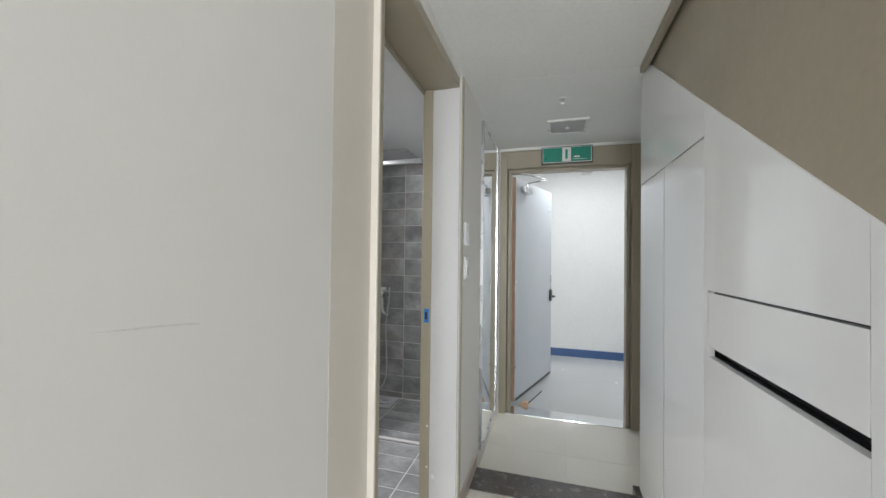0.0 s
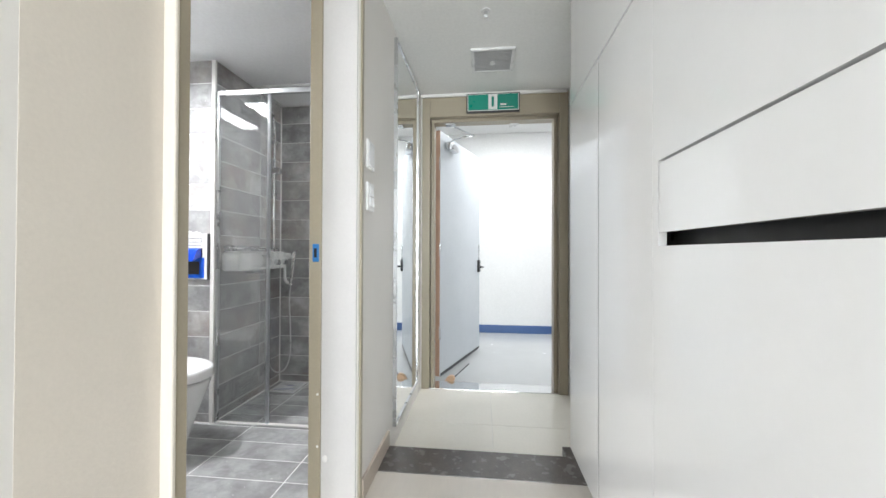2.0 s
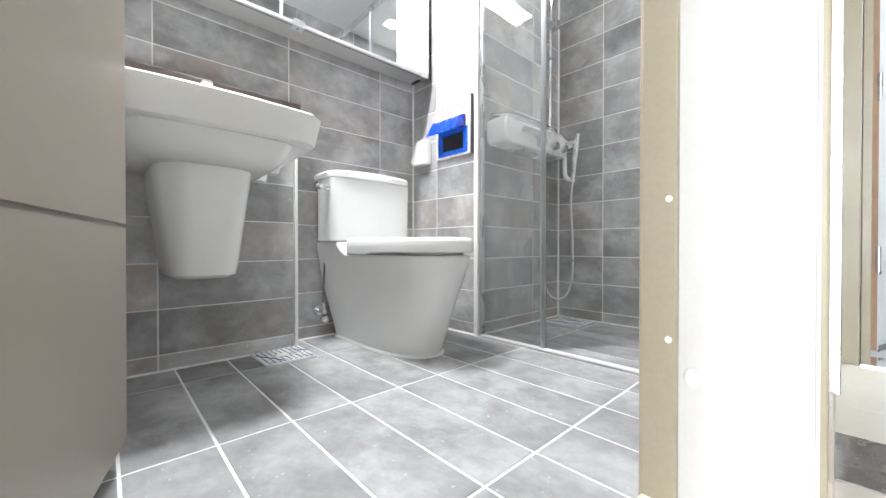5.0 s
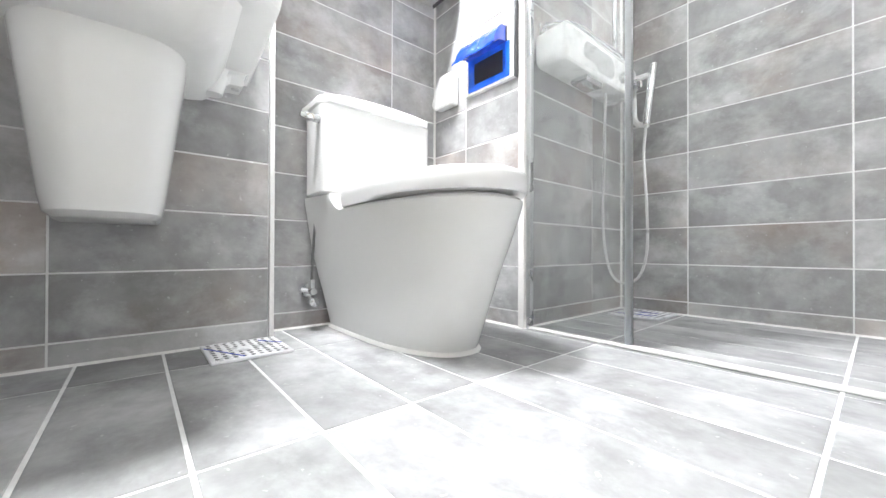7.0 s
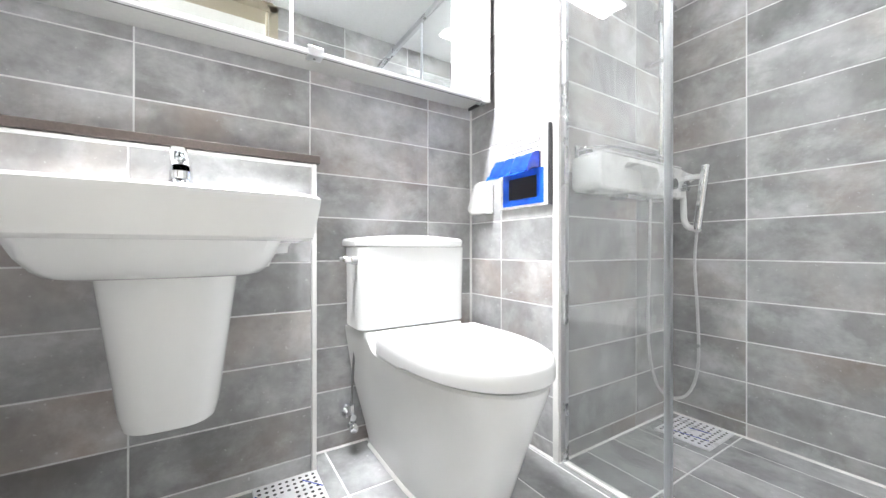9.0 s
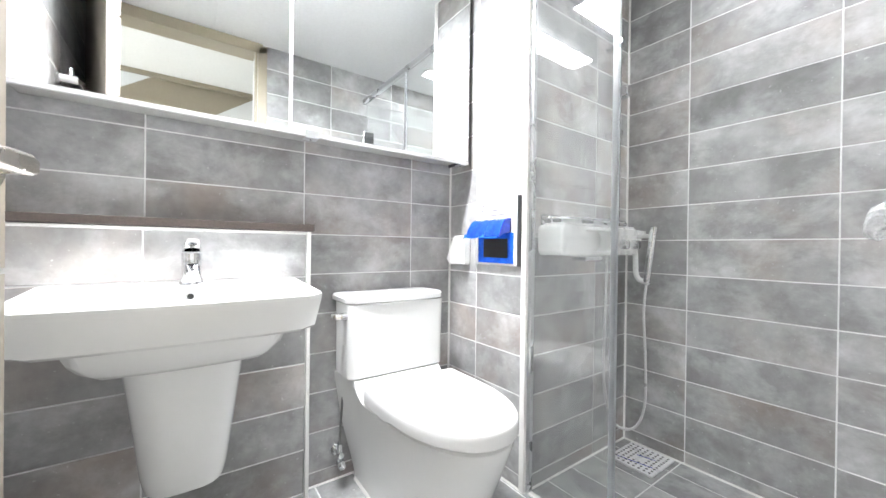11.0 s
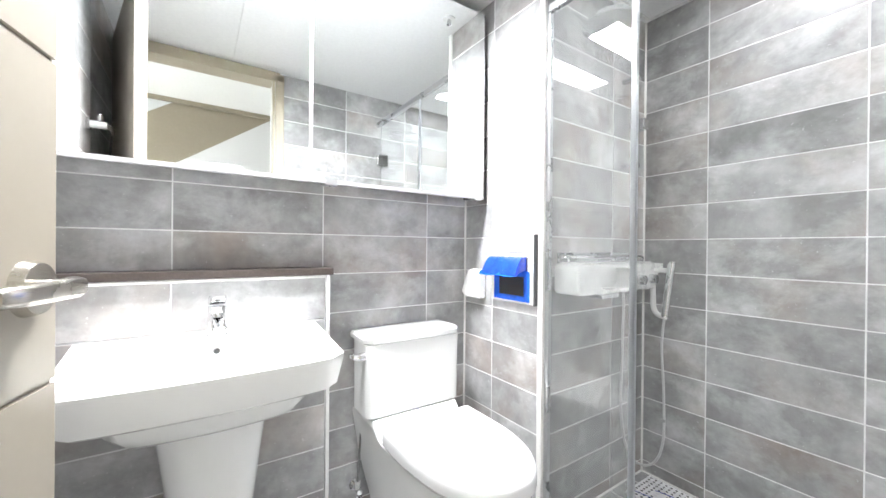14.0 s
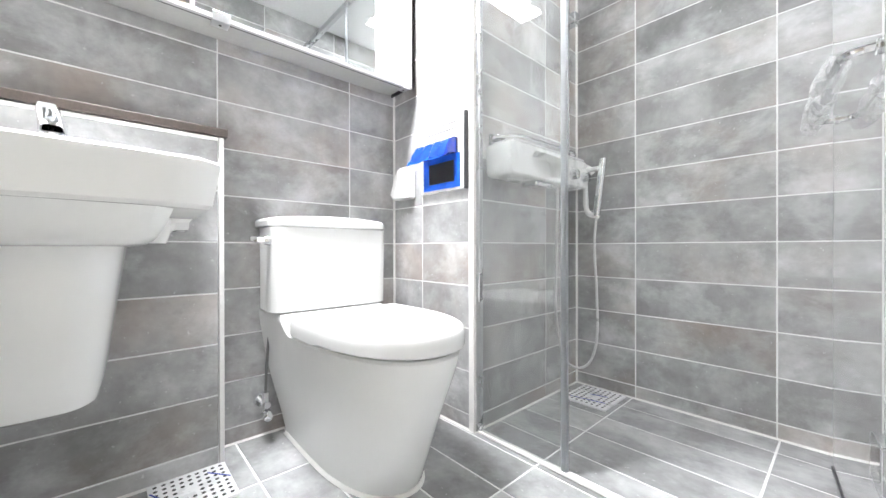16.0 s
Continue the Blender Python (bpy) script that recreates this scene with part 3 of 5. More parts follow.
mir = thing("wall_mirror", (HX, 2.73, 0.125), "tall narrow mirror with a thin silver frame", "mirror")
part("pane", box(HX + 0.001, HX + 0.012, 2.352, 3.012, 0.145, 2.252), M_MIRROR, mir)
for a in ((2.345, 2.358), (3.005, 3.018)):
    part("frame_side", box(HX - 0.001, HX + 0.020, a[0], a[1], 0.133, 2.264, 0.002), M_ALU, mir)
for a in ((0.133, 0.146), (2.251, 2.264)):
    part("frame_rail", box(HX - 0.001, HX + 0.019, 2.358, 3.005, a[0], a[1], 0.002), M_ALU, mir)

# ceiling fittings
vent = thing("ceiling_vent", (0.03, 2.75, CEIL), "white square ceiling ventilation grille", "vent")
bm = box(-0.105, 0.165, 2.59, 2.61, CEIL - 0.012, CEIL + 0.001, 0.003)
box(-0.105, 0.165, 2.855, 2.875, CEIL - 0.012, CEIL + 0.001, 0.003, bm)
box(-0.105, -0.085, 2.61, 2.855, CEIL - 0.012, CEIL + 0.001, 0.003, bm)
box(0.145, 0.165, 2.61, 2.855, CEIL - 0.012, CEIL + 0.001, 0.003, bm)
part("frame", bm, M_PLASTIC, vent)
part("backing", box(-0.085, 0.145, 2.61, 2.855, CEIL - 0.003, CEIL + 0.001), M_GREYVENT, vent)
for k in range(14):
    y = 2.618 + k * 0.0172
    part("slat", box(-0.085, 0.145, y, y + 0.009, CEIL - 0.009, CEIL - 0.003), M_GREYVENT, vent)
part("knob", cyl((0.03, 2.75, CEIL - 0.02), (0.03, 2.75, CEIL - 0.008), 0.016), M_PLASTIC, vent, "", True)
spr = thing("sprinkler", (-0.017, 2.25, CEIL), "small chrome sprinkler head in a white ceiling ring", "sprinkler")
part("ring", cyl((-0.017, 2.25, CEIL - 0.005), (-0.017, 2.25, CEIL + 0.001), 0.024, seg=28), M_PLASTIC, spr, "", True)
part("head", cyl((-0.017, 2.25, CEIL - 0.028), (-0.017, 2.25, CEIL - 0.004), 0.012, 0.008), M_CHROME, spr, "", True)
structure("trim_ceiling_edge", box(0.332, 0.356, -4, 1.962, CEIL - 0.035, CEIL + 0.2, 0.002), M_STAIR, "beige trim along the open ceiling edge", "trim")
structure("trim_entry_ceiling", box(-0.53, 0.60, FY - 0.03, FY - 0.008, CEIL - 0.022, CEIL + 0.001, 0.004), M_TRIM, "white moulding over the entrance frame", "trim")

# ---- storage under the stair ----
SL = 0.682


def slope(y):
    return 2.312 + (y - 1.95) * SL


store = thing("stair_storage", (PX, 0.5, HALL_Z), "white high-gloss storage wall with flush doors under the stair", "storage cabinet")
B0 = 0.205
Y_SEAM, Y_GAP, Y_END, Z_TOP = 1.290, 1.698, 2.10, 1.757
g = 0.0022
D0, D1 = 0.689, 1.262
pan = [
    [(-1.2, 0.10), (0.12, 0.10), (0.12, slope(0.12)), (-1.2, slope(-1.2))],
    [(0.12, 0.10), (D0 - 0.0005, 0.10), (D0 - 0.0005, 0.862), (0.12, 0.862)],
    [(0.12, 0.892), (D0 - 0.0005, 0.892), (D0 - 0.0005, slope(D0)), (0.12, slope(0.12))],
    [(D0 + 0.0005, 0.10), (D1, 0.10), (D1, 1.100), (D0 + 0.0005, 1.100)],
    [(D1, 0.10), (Y_SEAM - 0.0007, 0.10), (Y_SEAM - 0.0007, slope(Y_SEAM)), (D1, slope(D1))],
    [(D0 + 0.0005, 1.293), (D1, 1.293), (D1, slope(D1)), (D0 + 0.0005, slope(D0))],
    [(Y_SEAM + 0.0007, Z_TOP + g), (Y_END, Z_TOP + g), (Y_END, CEIL), (1.946, CEIL), (Y_SEAM + 0.0007, slope(Y_SEAM))],
]
for o in pan:
    part("panel", prism(o, "x", PX, PX + 0.018), M_GLOSS, store)
part("drawer_front", box(PX, PX + 0.018, D0 + g, D1 - g, 1.130, 1.287, 0.001), M_GLOSS, store)
# black sheets put the slots' inner shade into the colour
part("slot_back", box(PX + 0.05, PX + 0.06, 0.66, Y_SEAM, 1.09, 1.31), M_BLACK, store, "black sheet for the shade behind the slot")
part("slot_back", box(PX + 0.05, PX + 0.06, 0.10, 0.72, 0.83, 0.90), M_BLACK, store, "black sheet for the shade behind the slot")
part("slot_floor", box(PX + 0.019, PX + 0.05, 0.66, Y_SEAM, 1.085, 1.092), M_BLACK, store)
for a, b in ((Y_SEAM + 0.0007, Y_GAP - 0.0045), (Y_GAP + 0.0045, Y_END)):
    part("door", box(PX, PX + 0.018, a, b, B0, Z_TOP - g, 0.001), M_GLOSS, store)
# black strip that fills the door gap with its shade
part("gap_liner", box(PX + 0.002, PX + 0.024, Y_GAP - 0.0043, Y_GAP + 0.0043, B0, Z_TOP - 0.003), M_BLACK, store, "black strip for the shade between the doors")
# carcass of the white storage, coloured dark to shade its door gaps
part("carcass", box(PX + 0.06, 0.94, Y_SEAM, Y_END - 0.02, B0, CEIL - 0.005), M_DARK, store)
part("door_liner", box(PX + 0.019, PX + 0.06, Y_SEAM + 0.01, Y_END - 0.002, Z_TOP + 0.01, CEIL - 0.005), M_EDGE, store)
part("end_panel", box(PX + 0.0185, 0.945, Y_END - 0.019, Y_END - 0.001, B0, CEIL - 0.002), M_GLOSS, store)
part("toe_kick", box(0.53, 0.545, Y_SEAM, Y_END - 0.02, HALL_Z, B0), M_DARK, store)
part("toe_end", box(0.385, 0.53, Y_SEAM, Y_SEAM + 0.015, HALL_Z, B0), M_GLOSS, store)
o = [(-1.6, slope(-1.6) + 0.0), (1.96, slope(1.96)), (1.96, slope(1.96) + 0.5), (-1.6, slope(-1.6) + 0.5)]
st = thing("stair", (0.36, 0.5, HALL_Z), "beige boarded stair side rising over the storage wall", "stair")
part("stringer", prism(o, "x", PX + 0.004, PX + 0.045), M_STAIR, st, "beige sloping stair side board")
for k in range(9):
    y0 = -1.35 + k * 0.27
    z = HALL_Z + (k + 1) * 0.187
    part("tread", box(PX + 0.046, 1.249, y0, y0 + 0.30, z - 0.03, z, 0.003), M_HALL, st)

# far shoe cabinet
shoe = thing("shoe_cabinet", (0.72, 2.55, 0.3), "white high-gloss wall-hung shoe cabinet beside the entrance", "shoe cabinet")
part("body", box(0.622, 0.945, Y_END + 0.002, 3.11, 0.265, CEIL - 0.004), M_EDGE, shoe)
part("door", box(0.602, 0.620, Y_END + 0.004, 2.605, 0.26, CEIL - 0.006, 0.001), M_GLOSS, shoe)
part("door", box(0.602, 0.620, 2.609, 3.108, 0.26, CEIL - 0.006, 0.001), M_GLOSS, shoe)

# ---- entrance door ----
fr = structure("door_2", box(-0.505, -0.445, FY - 0.006, FY + 0.15, ENTRY_Z - 0.004, CEIL - 0.003, 0.003), M_BEIGE, "beige steel entrance frame with open grey door", "door")
part("jamb", box(0.545, 0.61, FY - 0.006, FY + 0.15, ENTRY_Z - 0.004, CEIL - 0.003, 0.003), M_BEIGE, fr)
part("head_panel", box(-0.445, 0.545, FY - 0.004, FY + 0.15, 2.145, CEIL - 0.003, 0.003), M_BEIGE, fr)
part("rebate", box(-0.44, -0.415, FY + 0.05, FY + 0.148, ENTRY_Z, 2.145, 0.002), M_BEIGE, fr)
part("rebate", box(0.515, 0.54, FY + 0.05, FY + 0.148, ENTRY_Z, 2.145, 0.002), M_BEIGE, fr)
part("head_rebate", box(-0.415, 0.515, FY + 0.05, FY + 0.148, 2.12, 2.145, 0.002), M_BEIGE, fr)
part("threshold", box(-0.445, 0.545, FY - 0.004, FY + 0.16, -0.02, ENTRY_Z + 0.008, 0.003), M_CHROME, fr, "polished steel threshold")

H2, F2 = Vector((-0.392, FY + 0.235, 0)), Vector((-0.068, 4.46, 0))
L2 = (F2 - H2).length
d2 = Matrix.Translation(H2) @ pose(0, 0, 0, 0, 0, math.degrees(math.atan2((F2 - H2).y, (F2 - H2).x)))
ed = thing("entrance_door", H2, "light grey steel entrance door standing open to the landing", "door")


def d2part(name, b, material, parent, label="", smooth=False):
    b.transform(d2)
    return part(name, b, material, parent, label, smooth)


d2part("leaf", box(0.0, L2, -0.0, 0.045, 0.035, 2.12, 0.002), M_STEEL_DOOR, ed)
d2part("hinge_edge", box(-0.003, 0.0005, -0.001, 0.046, 0.035, 2.12), M_PINK, ed, "pinkish bare door edge")
d2part("bottom_seal", box(0.02, L2 - 0.01, -0.002, 0.004, 0.03, 0.055), M_DARK, ed, "black bottom seal")
for z in (0.35, 1.05, 1.78):
    d2part("hinge", cyl((-0.008, -0.006, z), (-0.008, -0.006, z + 0.11), 0.008), M_ALU, ed, "", True)
lock = d2part("door_lock", box(L2 - 0.075, L2 - 0.03, -0.024, 0.0, 0.87, 1.00, 0.006), M_DARK, ed, "black lever lock with a tall silver plate")
d2part("lock_plate", box(L2 - 0.052, L2 - 0.038, -0.016, -0.001, 1.0, 1.17, 0.003), M_ALU, lock)
bm = cyl((L2 - 0.05, -0.022, 0.925), (L2 - 0.05, -0.060, 0.925), 0.010)
box(L2 - 0.13, L2 - 0.04, -0.066, -0.05, 0.916, 0.934, 0.006, bm)
d2part("lever", bm, M_DARK, lock)
closer = d2part("door_closer", box(0.10, 0.30, -0.055, -0.001, 1.99, 2.05, 0.008), M_ALU, ed, "silver door closer with folding arm")
part("closer_arm", tube([d2 @ Vector((0.2, -0.03, 2.055)), d2 @ Vector((0.2, -0.03, 2.085)), (-0.20, FY + 0.355, 2.095), (-0.11, FY + 0.35, 2.10)], 0.007), M_ALU, closer, "", True)
part("closer_link", tube([(-0.11, FY + 0.35, 2.105), (-0.20, FY + 0.23, 2.11), (-0.29, FY + 0.10, 2.113)], 0.007), M_ALU, closer, "", True)
part("closer_bracket", box(-0.33, -0.25, FY + 0.055, FY + 0.12, 2.103, 2.119, 0.003), M_ALU, closer)
d2part("door_viewer", cyl((L2 - 0.10, -0.008, 1.90), (L2 - 0.10, 0.001, 1.90), 0.012), M_ALU, ed, "", True)
part("keeper", box(0.18, 0.25, FY + 0.06, FY + 0.13, 2.088, 2.0995, 0.003), M_PLASTIC, fr)

wedge = thing("door_wedge", (-0.30, FY + 0.18, 0.0), "pale wooden door wedge with a dark stick handle", "doorstop")
o = [(-0.345, LAND_Z + 0.001), (-0.265, LAND_Z + 0.001), (-0.255, 0.036), (-0.272, 0.060), (-0.312, 0.052)]
bm = prism(o, "y", FY + 0.19, FY + 0.235)
bmesh.ops.bevel(bm, geom=list(bm.edges), offset=0.006, segments=2, affect="EDGES")
part("block", bm, M_CORK, wedge, "", True)
part("stick", cyl((-0.268, FY + 0.212, 0.038), (-0.15, FY + 0.40, 0.10), 0.005), M_DARK, wedge, "", True)

# exit sign: a green plate with a plain pale panel and bars
sign = thing("exit_sign", (0.045, FY - 0.01, 2.21), "green emergency exit sign with a white panel, in a black case", "sign")
part("case", box(-0.157, 0.247, FY - 0.034, FY - 0.005, 2.160, 2.303, 0.003), M_DARK, sign)
part("face", box(-0.149, 0.239, FY - 0.038, FY - 0.0335, 2.168, 2.295, 0.001), M_TRIM, sign)
part("green_field", box(-0.144, 0.234, FY - 0.0415, FY - 0.0375, 2.173, 2.290), M_GREEN, sign)
part("white_panel", box(0.010, 0.078, FY - 0.045, FY - 0.041, 2.175, 2.288), M_TRIM, sign)
part("green_bar", box(0.034, 0.052, FY - 0.0485, FY - 0.0445, 2.194, 2.271, 0.0), M_GREEN, sign)
part("text_bar", box(0.10, 0.145, FY - 0.0445, FY - 0.041, 2.204, 2.216), M_TRIM, sign)
part("text_line", box(0.09, 0.20, FY - 0.0440, FY - 0.041, 2.189, 2.192), M_TRIM, sign)

for x, y in ((0.25, 4.3), (2.0, 4.3), (-2.0, 4.3)):
    dl = thing("downlight", (x, y, LAND_CEIL), "round white corridor downlight, switched on", "downlight", "landing downlights")
    part("ring", cyl((x, y, LAND_CEIL - 0.008), (x, y, LAND_CEIL + 0.001), 0.085, seg=32), M_PLASTIC, dl, "", True)
    part("diffuser", cyl((x, y, LAND_CEIL - 0.011), (x, y, LAND_CEIL - 0.007), 0.07, seg=32), M_SPOT2, dl)

# ---- bathroom fittings ----
ledge = thing("ledge", (HALF_X, 1.37, LEDGE_Z), "dark brown granite ledge on the half-height wall", "ledge")
part("slab", box(WX + 0.003, HALF_X + 0.018, NY + 0.004, HALF_Y + 0.012, LEDGE_Z + 0.001, LEDGE_Z + 0.026, 0.0025), M_LEDGE, ledge)
structure("trim_half_wall", box(HALF_X - 0.012, HALF_X + 0.007, HALF_Y - 0.011, HALF_Y + 0.003, BATH_Z, LEDGE_Z, 0.002), M_TRIM, "white corner trim of the half-height wall", "trim")
structure("trim_plate_wall", box(SX - 0.022, SX + 0.003, PY - 0.005, PY + 0.012, BATH_Z, BATH_CEIL, 0.003), M_TRIM, "white corner trim between toilet wall and shower", "trim")

structure("trim_ledge_bead", box(HALF_X - 0.002, HALF_X + 0.009, NY, HALF_Y - 0.012, LEDGE_Z - 0.010, LEDGE_Z - 0.0005, 0.002), M_TRIM, "white bead under the granite ledge", "trim")
for x, y in ((WX, PY), (SX, SY), (EX, SY), (WX, NY)):
    sx, sy = (1 if x < -1 else -1), (-1 if y > 2 else 1)
    structure("trim_corner_bead", prism([(x, y), (x + sx * 0.007, y), (x, y + sy * 0.007)], "z", BATH_Z, BATH_CEIL - 0.001), M_TRIM, "white silicone bead in the tiled corner", "trim")
for x0, x1, y in ((WX, SX, PY), (SX, EX, SY)):
    structure("trim_floor_bead", prism([(y, BATH_Z), (y - 0.007, BATH_Z), (y, BATH_Z + 0.006)], "x", x0, x1), M_TRIM, "white silicone bead along the floor edge", "trim")
for y0, y1, x in ((HALF_Y, PY, WX), (PY, SY, SX), (NY, HALF_Y, HALF_X)):
    structure("trim_floor_bead", prism([(x, BATH_Z), (x + 0.006, BATH_Z), (x, BATH_Z + 0.006)], "y", y0, y1), M_TRIM, "white silicone bead along the floor edge", "trim")
cab = thing("mirror_cabinet", (-2.08, 1.70, 1.37), "wall cabinet with two mirrored sliding doors over the basin", "mirror cabinet")
CX, CZ0, CZ1 = -2.0, 1.372, 2.20
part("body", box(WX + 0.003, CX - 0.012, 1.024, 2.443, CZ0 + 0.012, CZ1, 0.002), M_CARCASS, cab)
part("mirror_door", box(CX - 0.006, CX, 1.026, 1.674, CZ0, CZ1, 0.0008), M_MIRROR, cab)
part("mirror_door", box(CX - 0.006, CX, 1.680, 2.443, CZ0, CZ1, 0.0008), M_MIRROR, cab)
part("bottom_rail", box(CX - 0.036, CX - 0.0245, 1.024, 2.443, CZ0 + 0.0005, CZ0 + 0.0118, 0.001), M_ALU, cab, "aluminium bottom track")
# solid dark strip that paints in the shade behind the doors
part("track_groove", box(CX - 0.0243, CX - 0.0078, 1.026, 2.441, CZ0 + 0.001, CZ0 + 0.0117), M_DARK, cab, "dark strip for the shade behind the mirror doors")
part("door_edge", box(CX - 0.0075, CX + 0.0012, 1.682, 2.443, CZ0 - 0.003, CZ0 - 0.0003, 0.0006), M_GREYVENT, cab, "grey lower door edge")
part("door_edge", box(CX - 0.0075, CX + 0.0012, 1.026, 1.672, CZ0 - 0.003, CZ0 - 0.0003, 0.0006), M_GREYVENT, cab, "grey lower door edge")
part("front_track", box(CX - 0.012, CX + 0.001, 1.026, 2.443, CZ0 - 0.013, CZ0 - 0.0035, 0.0015), M_GREYVENT, cab, "grey metal front track")
# groove shade as a dark strip behind the front track
part("track_shadow_gap", box(CX - 0.0225, CX - 0.0122, 1.028, 2.441, CZ0 - 0.010, CZ0 - 0.0035), M_DARK, cab, "dark strip for the shade in the track groove")
for y, w in ((1.725, 0.046), (2.395, 0.034)):
    bm = box(CX - 0.036, CX + 0.002, y, y + w, CZ0 - 0.0185, CZ0 - 0.0135, 0.0015)
    box(CX + 0.0012, CX + 0.0045, y, y + w, CZ0 - 0.0185, CZ0 + 0.010, 0.0012, bm)
    clip = part("clip", bm, M_ALU, cab, "grey door stop clip")
    part("screw", cyl((CX - 0.018, y + w / 2, CZ0 - 0.0200), (CX - 0.018, y + w / 2, CZ0 - 0.0183), 0.004, seg=12), M_DARK, clip)
part("door_trim", box(CX - 0.005, CX + 0.003, 1.672, 1.682, CZ0, CZ1), M_EDGE, cab)
# dark sheet standing for the shade between cabinet and wall
part("side_trim", box(WX + 0.02, CX - 0.004, 2.443, 2.448, CZ0, CZ1), M_DARK, cab)

led = thing("ceiling_lamp", (-1.80, 1.66, BATH_CEIL), "rectangular white LED panel lamp, switched on", "ceiling lamp")
bm = box(-1.892, -1.708, 1.368, 1.378, BATH_CEIL - 0.032, BATH_CEIL + 0.001, 0.002)
box(-1.892, -1.708, 1.942, 1.952, BATH_CEIL - 0.032, BATH_CEIL + 0.001, 0.002, bm)
box(-1.892, -1.882, 1.378, 1.942, BATH_CEIL - 0.032, BATH_CEIL + 0.001, 0.002, bm)
box(-1.718, -1.708, 1.378, 1.942, BATH_CEIL - 0.032, BATH_CEIL + 0.001, 0.002, bm)
part("housing", bm, M_PLASTIC, led)
part("diffuser", box(-1.882, -1.718, 1.378, 1.942, BATH_CEIL - 0.028, BATH_CEIL - 0.012), M_LED, led)
hatch = thing("ceiling_hatch", (-1.45, 3.0, BATH_CEIL), "white square access hatch in the shower ceiling", "hatch")
bm = box(-1.655, -1.240, 2.833, 2.846, BATH_CEIL - 0.010, BATH_CEIL + 0.001, 0.002)
box(-1.655, -1.240, 3.187, 3.200, BATH_CEIL - 0.010, BATH_CEIL + 0.001, 0.002, bm)
box(-1.655, -1.642, 2.846, 3.187, BATH_CEIL - 0.010, BATH_CEIL + 0.001, 0.002, bm)
box(-1.253, -1.240, 2.846, 3.187, BATH_CEIL - 0.010, BATH_CEIL + 0.001, 0.002, bm)
part("frame", bm, M_PLASTIC, hatch)
part("panel", box(-1.6405, -1.2545, 2.8475, 3.1855, BATH_CEIL - 0.006, BATH_CEIL + 0.001, 0.001), M_BATHCEIL, hatch)
bs = thing("sprinkler", (-1.795, 2.385, BATH_CEIL), "small chrome sprinkler head in a white ceiling ring", "sprinkler")
part("ring", cyl((-1.795, 2.385, BATH_CEIL - 0.006), (-1.795, 2.385, BATH_CEIL + 0.001), 0.03, seg=28), M_PLASTIC, bs, "", True)
part("head", cyl((-1.795, 2.385, BATH_CEIL - 0.03), (-1.795, 2.385, BATH_CEIL - 0.005), 0.013, 0.009), M_CHROME, bs, "", True)
dl = thing("downlight", (-1.03, 2.88, BATH_CEIL), "small round bathroom downlight, switched on", "downlight")
part("ring", cyl((-1.03, 2.88, BATH_CEIL - 0.008), (-1.03, 2.88, BATH_CEIL + 0.001), 0.062, seg=32), M_PLASTIC, dl, "", True)
part("diffuser", cyl((-1.03, 2.88, BATH_CEIL - 0.011), (-1.03, 2.88, BATH_CEIL - 0.007), 0.048, seg=32), M_SPOT, dl)


# toilet: x is along its length, from the wall towards the front
SIDE = 14


def toilet_ring(z, back, front, wb, wm, cy, mid=0.45, n=24, power=2.3):
    """An outline that is straight at the back and rounded at the front."""
    xm = back + (front - back) * mid
    pts = []
    for k in range(n + 1):
        a = -math.pi / 2 + math.pi * k / n
        c, s = math.cos(a), math.sin(a)
        pts.append((xm + (front - xm) * abs(c) ** (2 / power), cy + wm * math.copysign(abs(s) ** (2 / power), s), z))
    for k in range(1, SIDE + 1):
        t = k / SIDE
        pts.append((xm + (back - xm) * t, cy + wm + (wb - wm) * t * t, z))
    for k in range(SIDE, 0, -1):
        t = k / SIDE
        pts.append((xm + (back - xm) * t, cy - wm - (wb - wm) * t * t, z))
    return pts


TC = 2.103
toilet = thing("toilet", (-1.85, TC, BATH_Z), "white glazed skirted toilet with closed lid", "toilet")
rings = []
for z, back, front, wb, wm in ((0.031, -2.13, -1.575, 0.130, 0.132), (0.045, -2.13, -1.566, 0.132, 0.135), (0.12, -2.14, -1.540, 0.146, 0.147), (0.22, -2.15, -1.504, 0.170, 0.159),
                               (0.31, -2.158, -1.467, 0.189, 0.173), (0.37, -2.164, -1.443, 0.201, 0.182), (0.408, -2.166, -1.430, 0.209, 0.188), (0.420, -2.166, -1.429, 0.211, 0.189), (0.427, -2.164, -1.437, 0.210, 0.184)):
    ring = toilet_ring(z, back, front, wb, wm, TC)
    lifted = []
    for x, y, h in ring:
        u = min(1, max(0, (-1.925 - x) / 0.075))
        lifted.append((x, y, h + 0.0515 * u ** 1.6 * min(1, max(0, (z - 0.31) / 0.117))))
    rings.append(lifted)
bm = loft(rings, False)
bm.verts.ensure_lookup_table()
bm.faces.new(bm.verts[:len(rings[0])])
arc, n0 = 25, len(rings[0]) * (len(rings) - 1)
pairs = [(k, arc - 1 - k) for k in range(arc // 2 - 1, -1, -1)] + [(arc + 2 * SIDE - 1 - k, arc + k) for k in range(SIDE)]
bm.faces.new([bm.verts[n0 + k] for k in (arc // 2, pairs[0][0], pairs[0][1])])
for (a, b), (c, d) in zip(pairs, pairs[1:]):
    bm.faces.new([bm.verts[n0 + k] for k in (a, c, d, b)])
part("bowl", bm, M_CERAMIC, toilet, "", True)


def slab_loft(levels, r, seg=6):
    return loft([[(x, y, z) for x, y in rounded(x0, x1, y0, y1, r, seg)] for z, x0, x1, y0, y1 in levels])


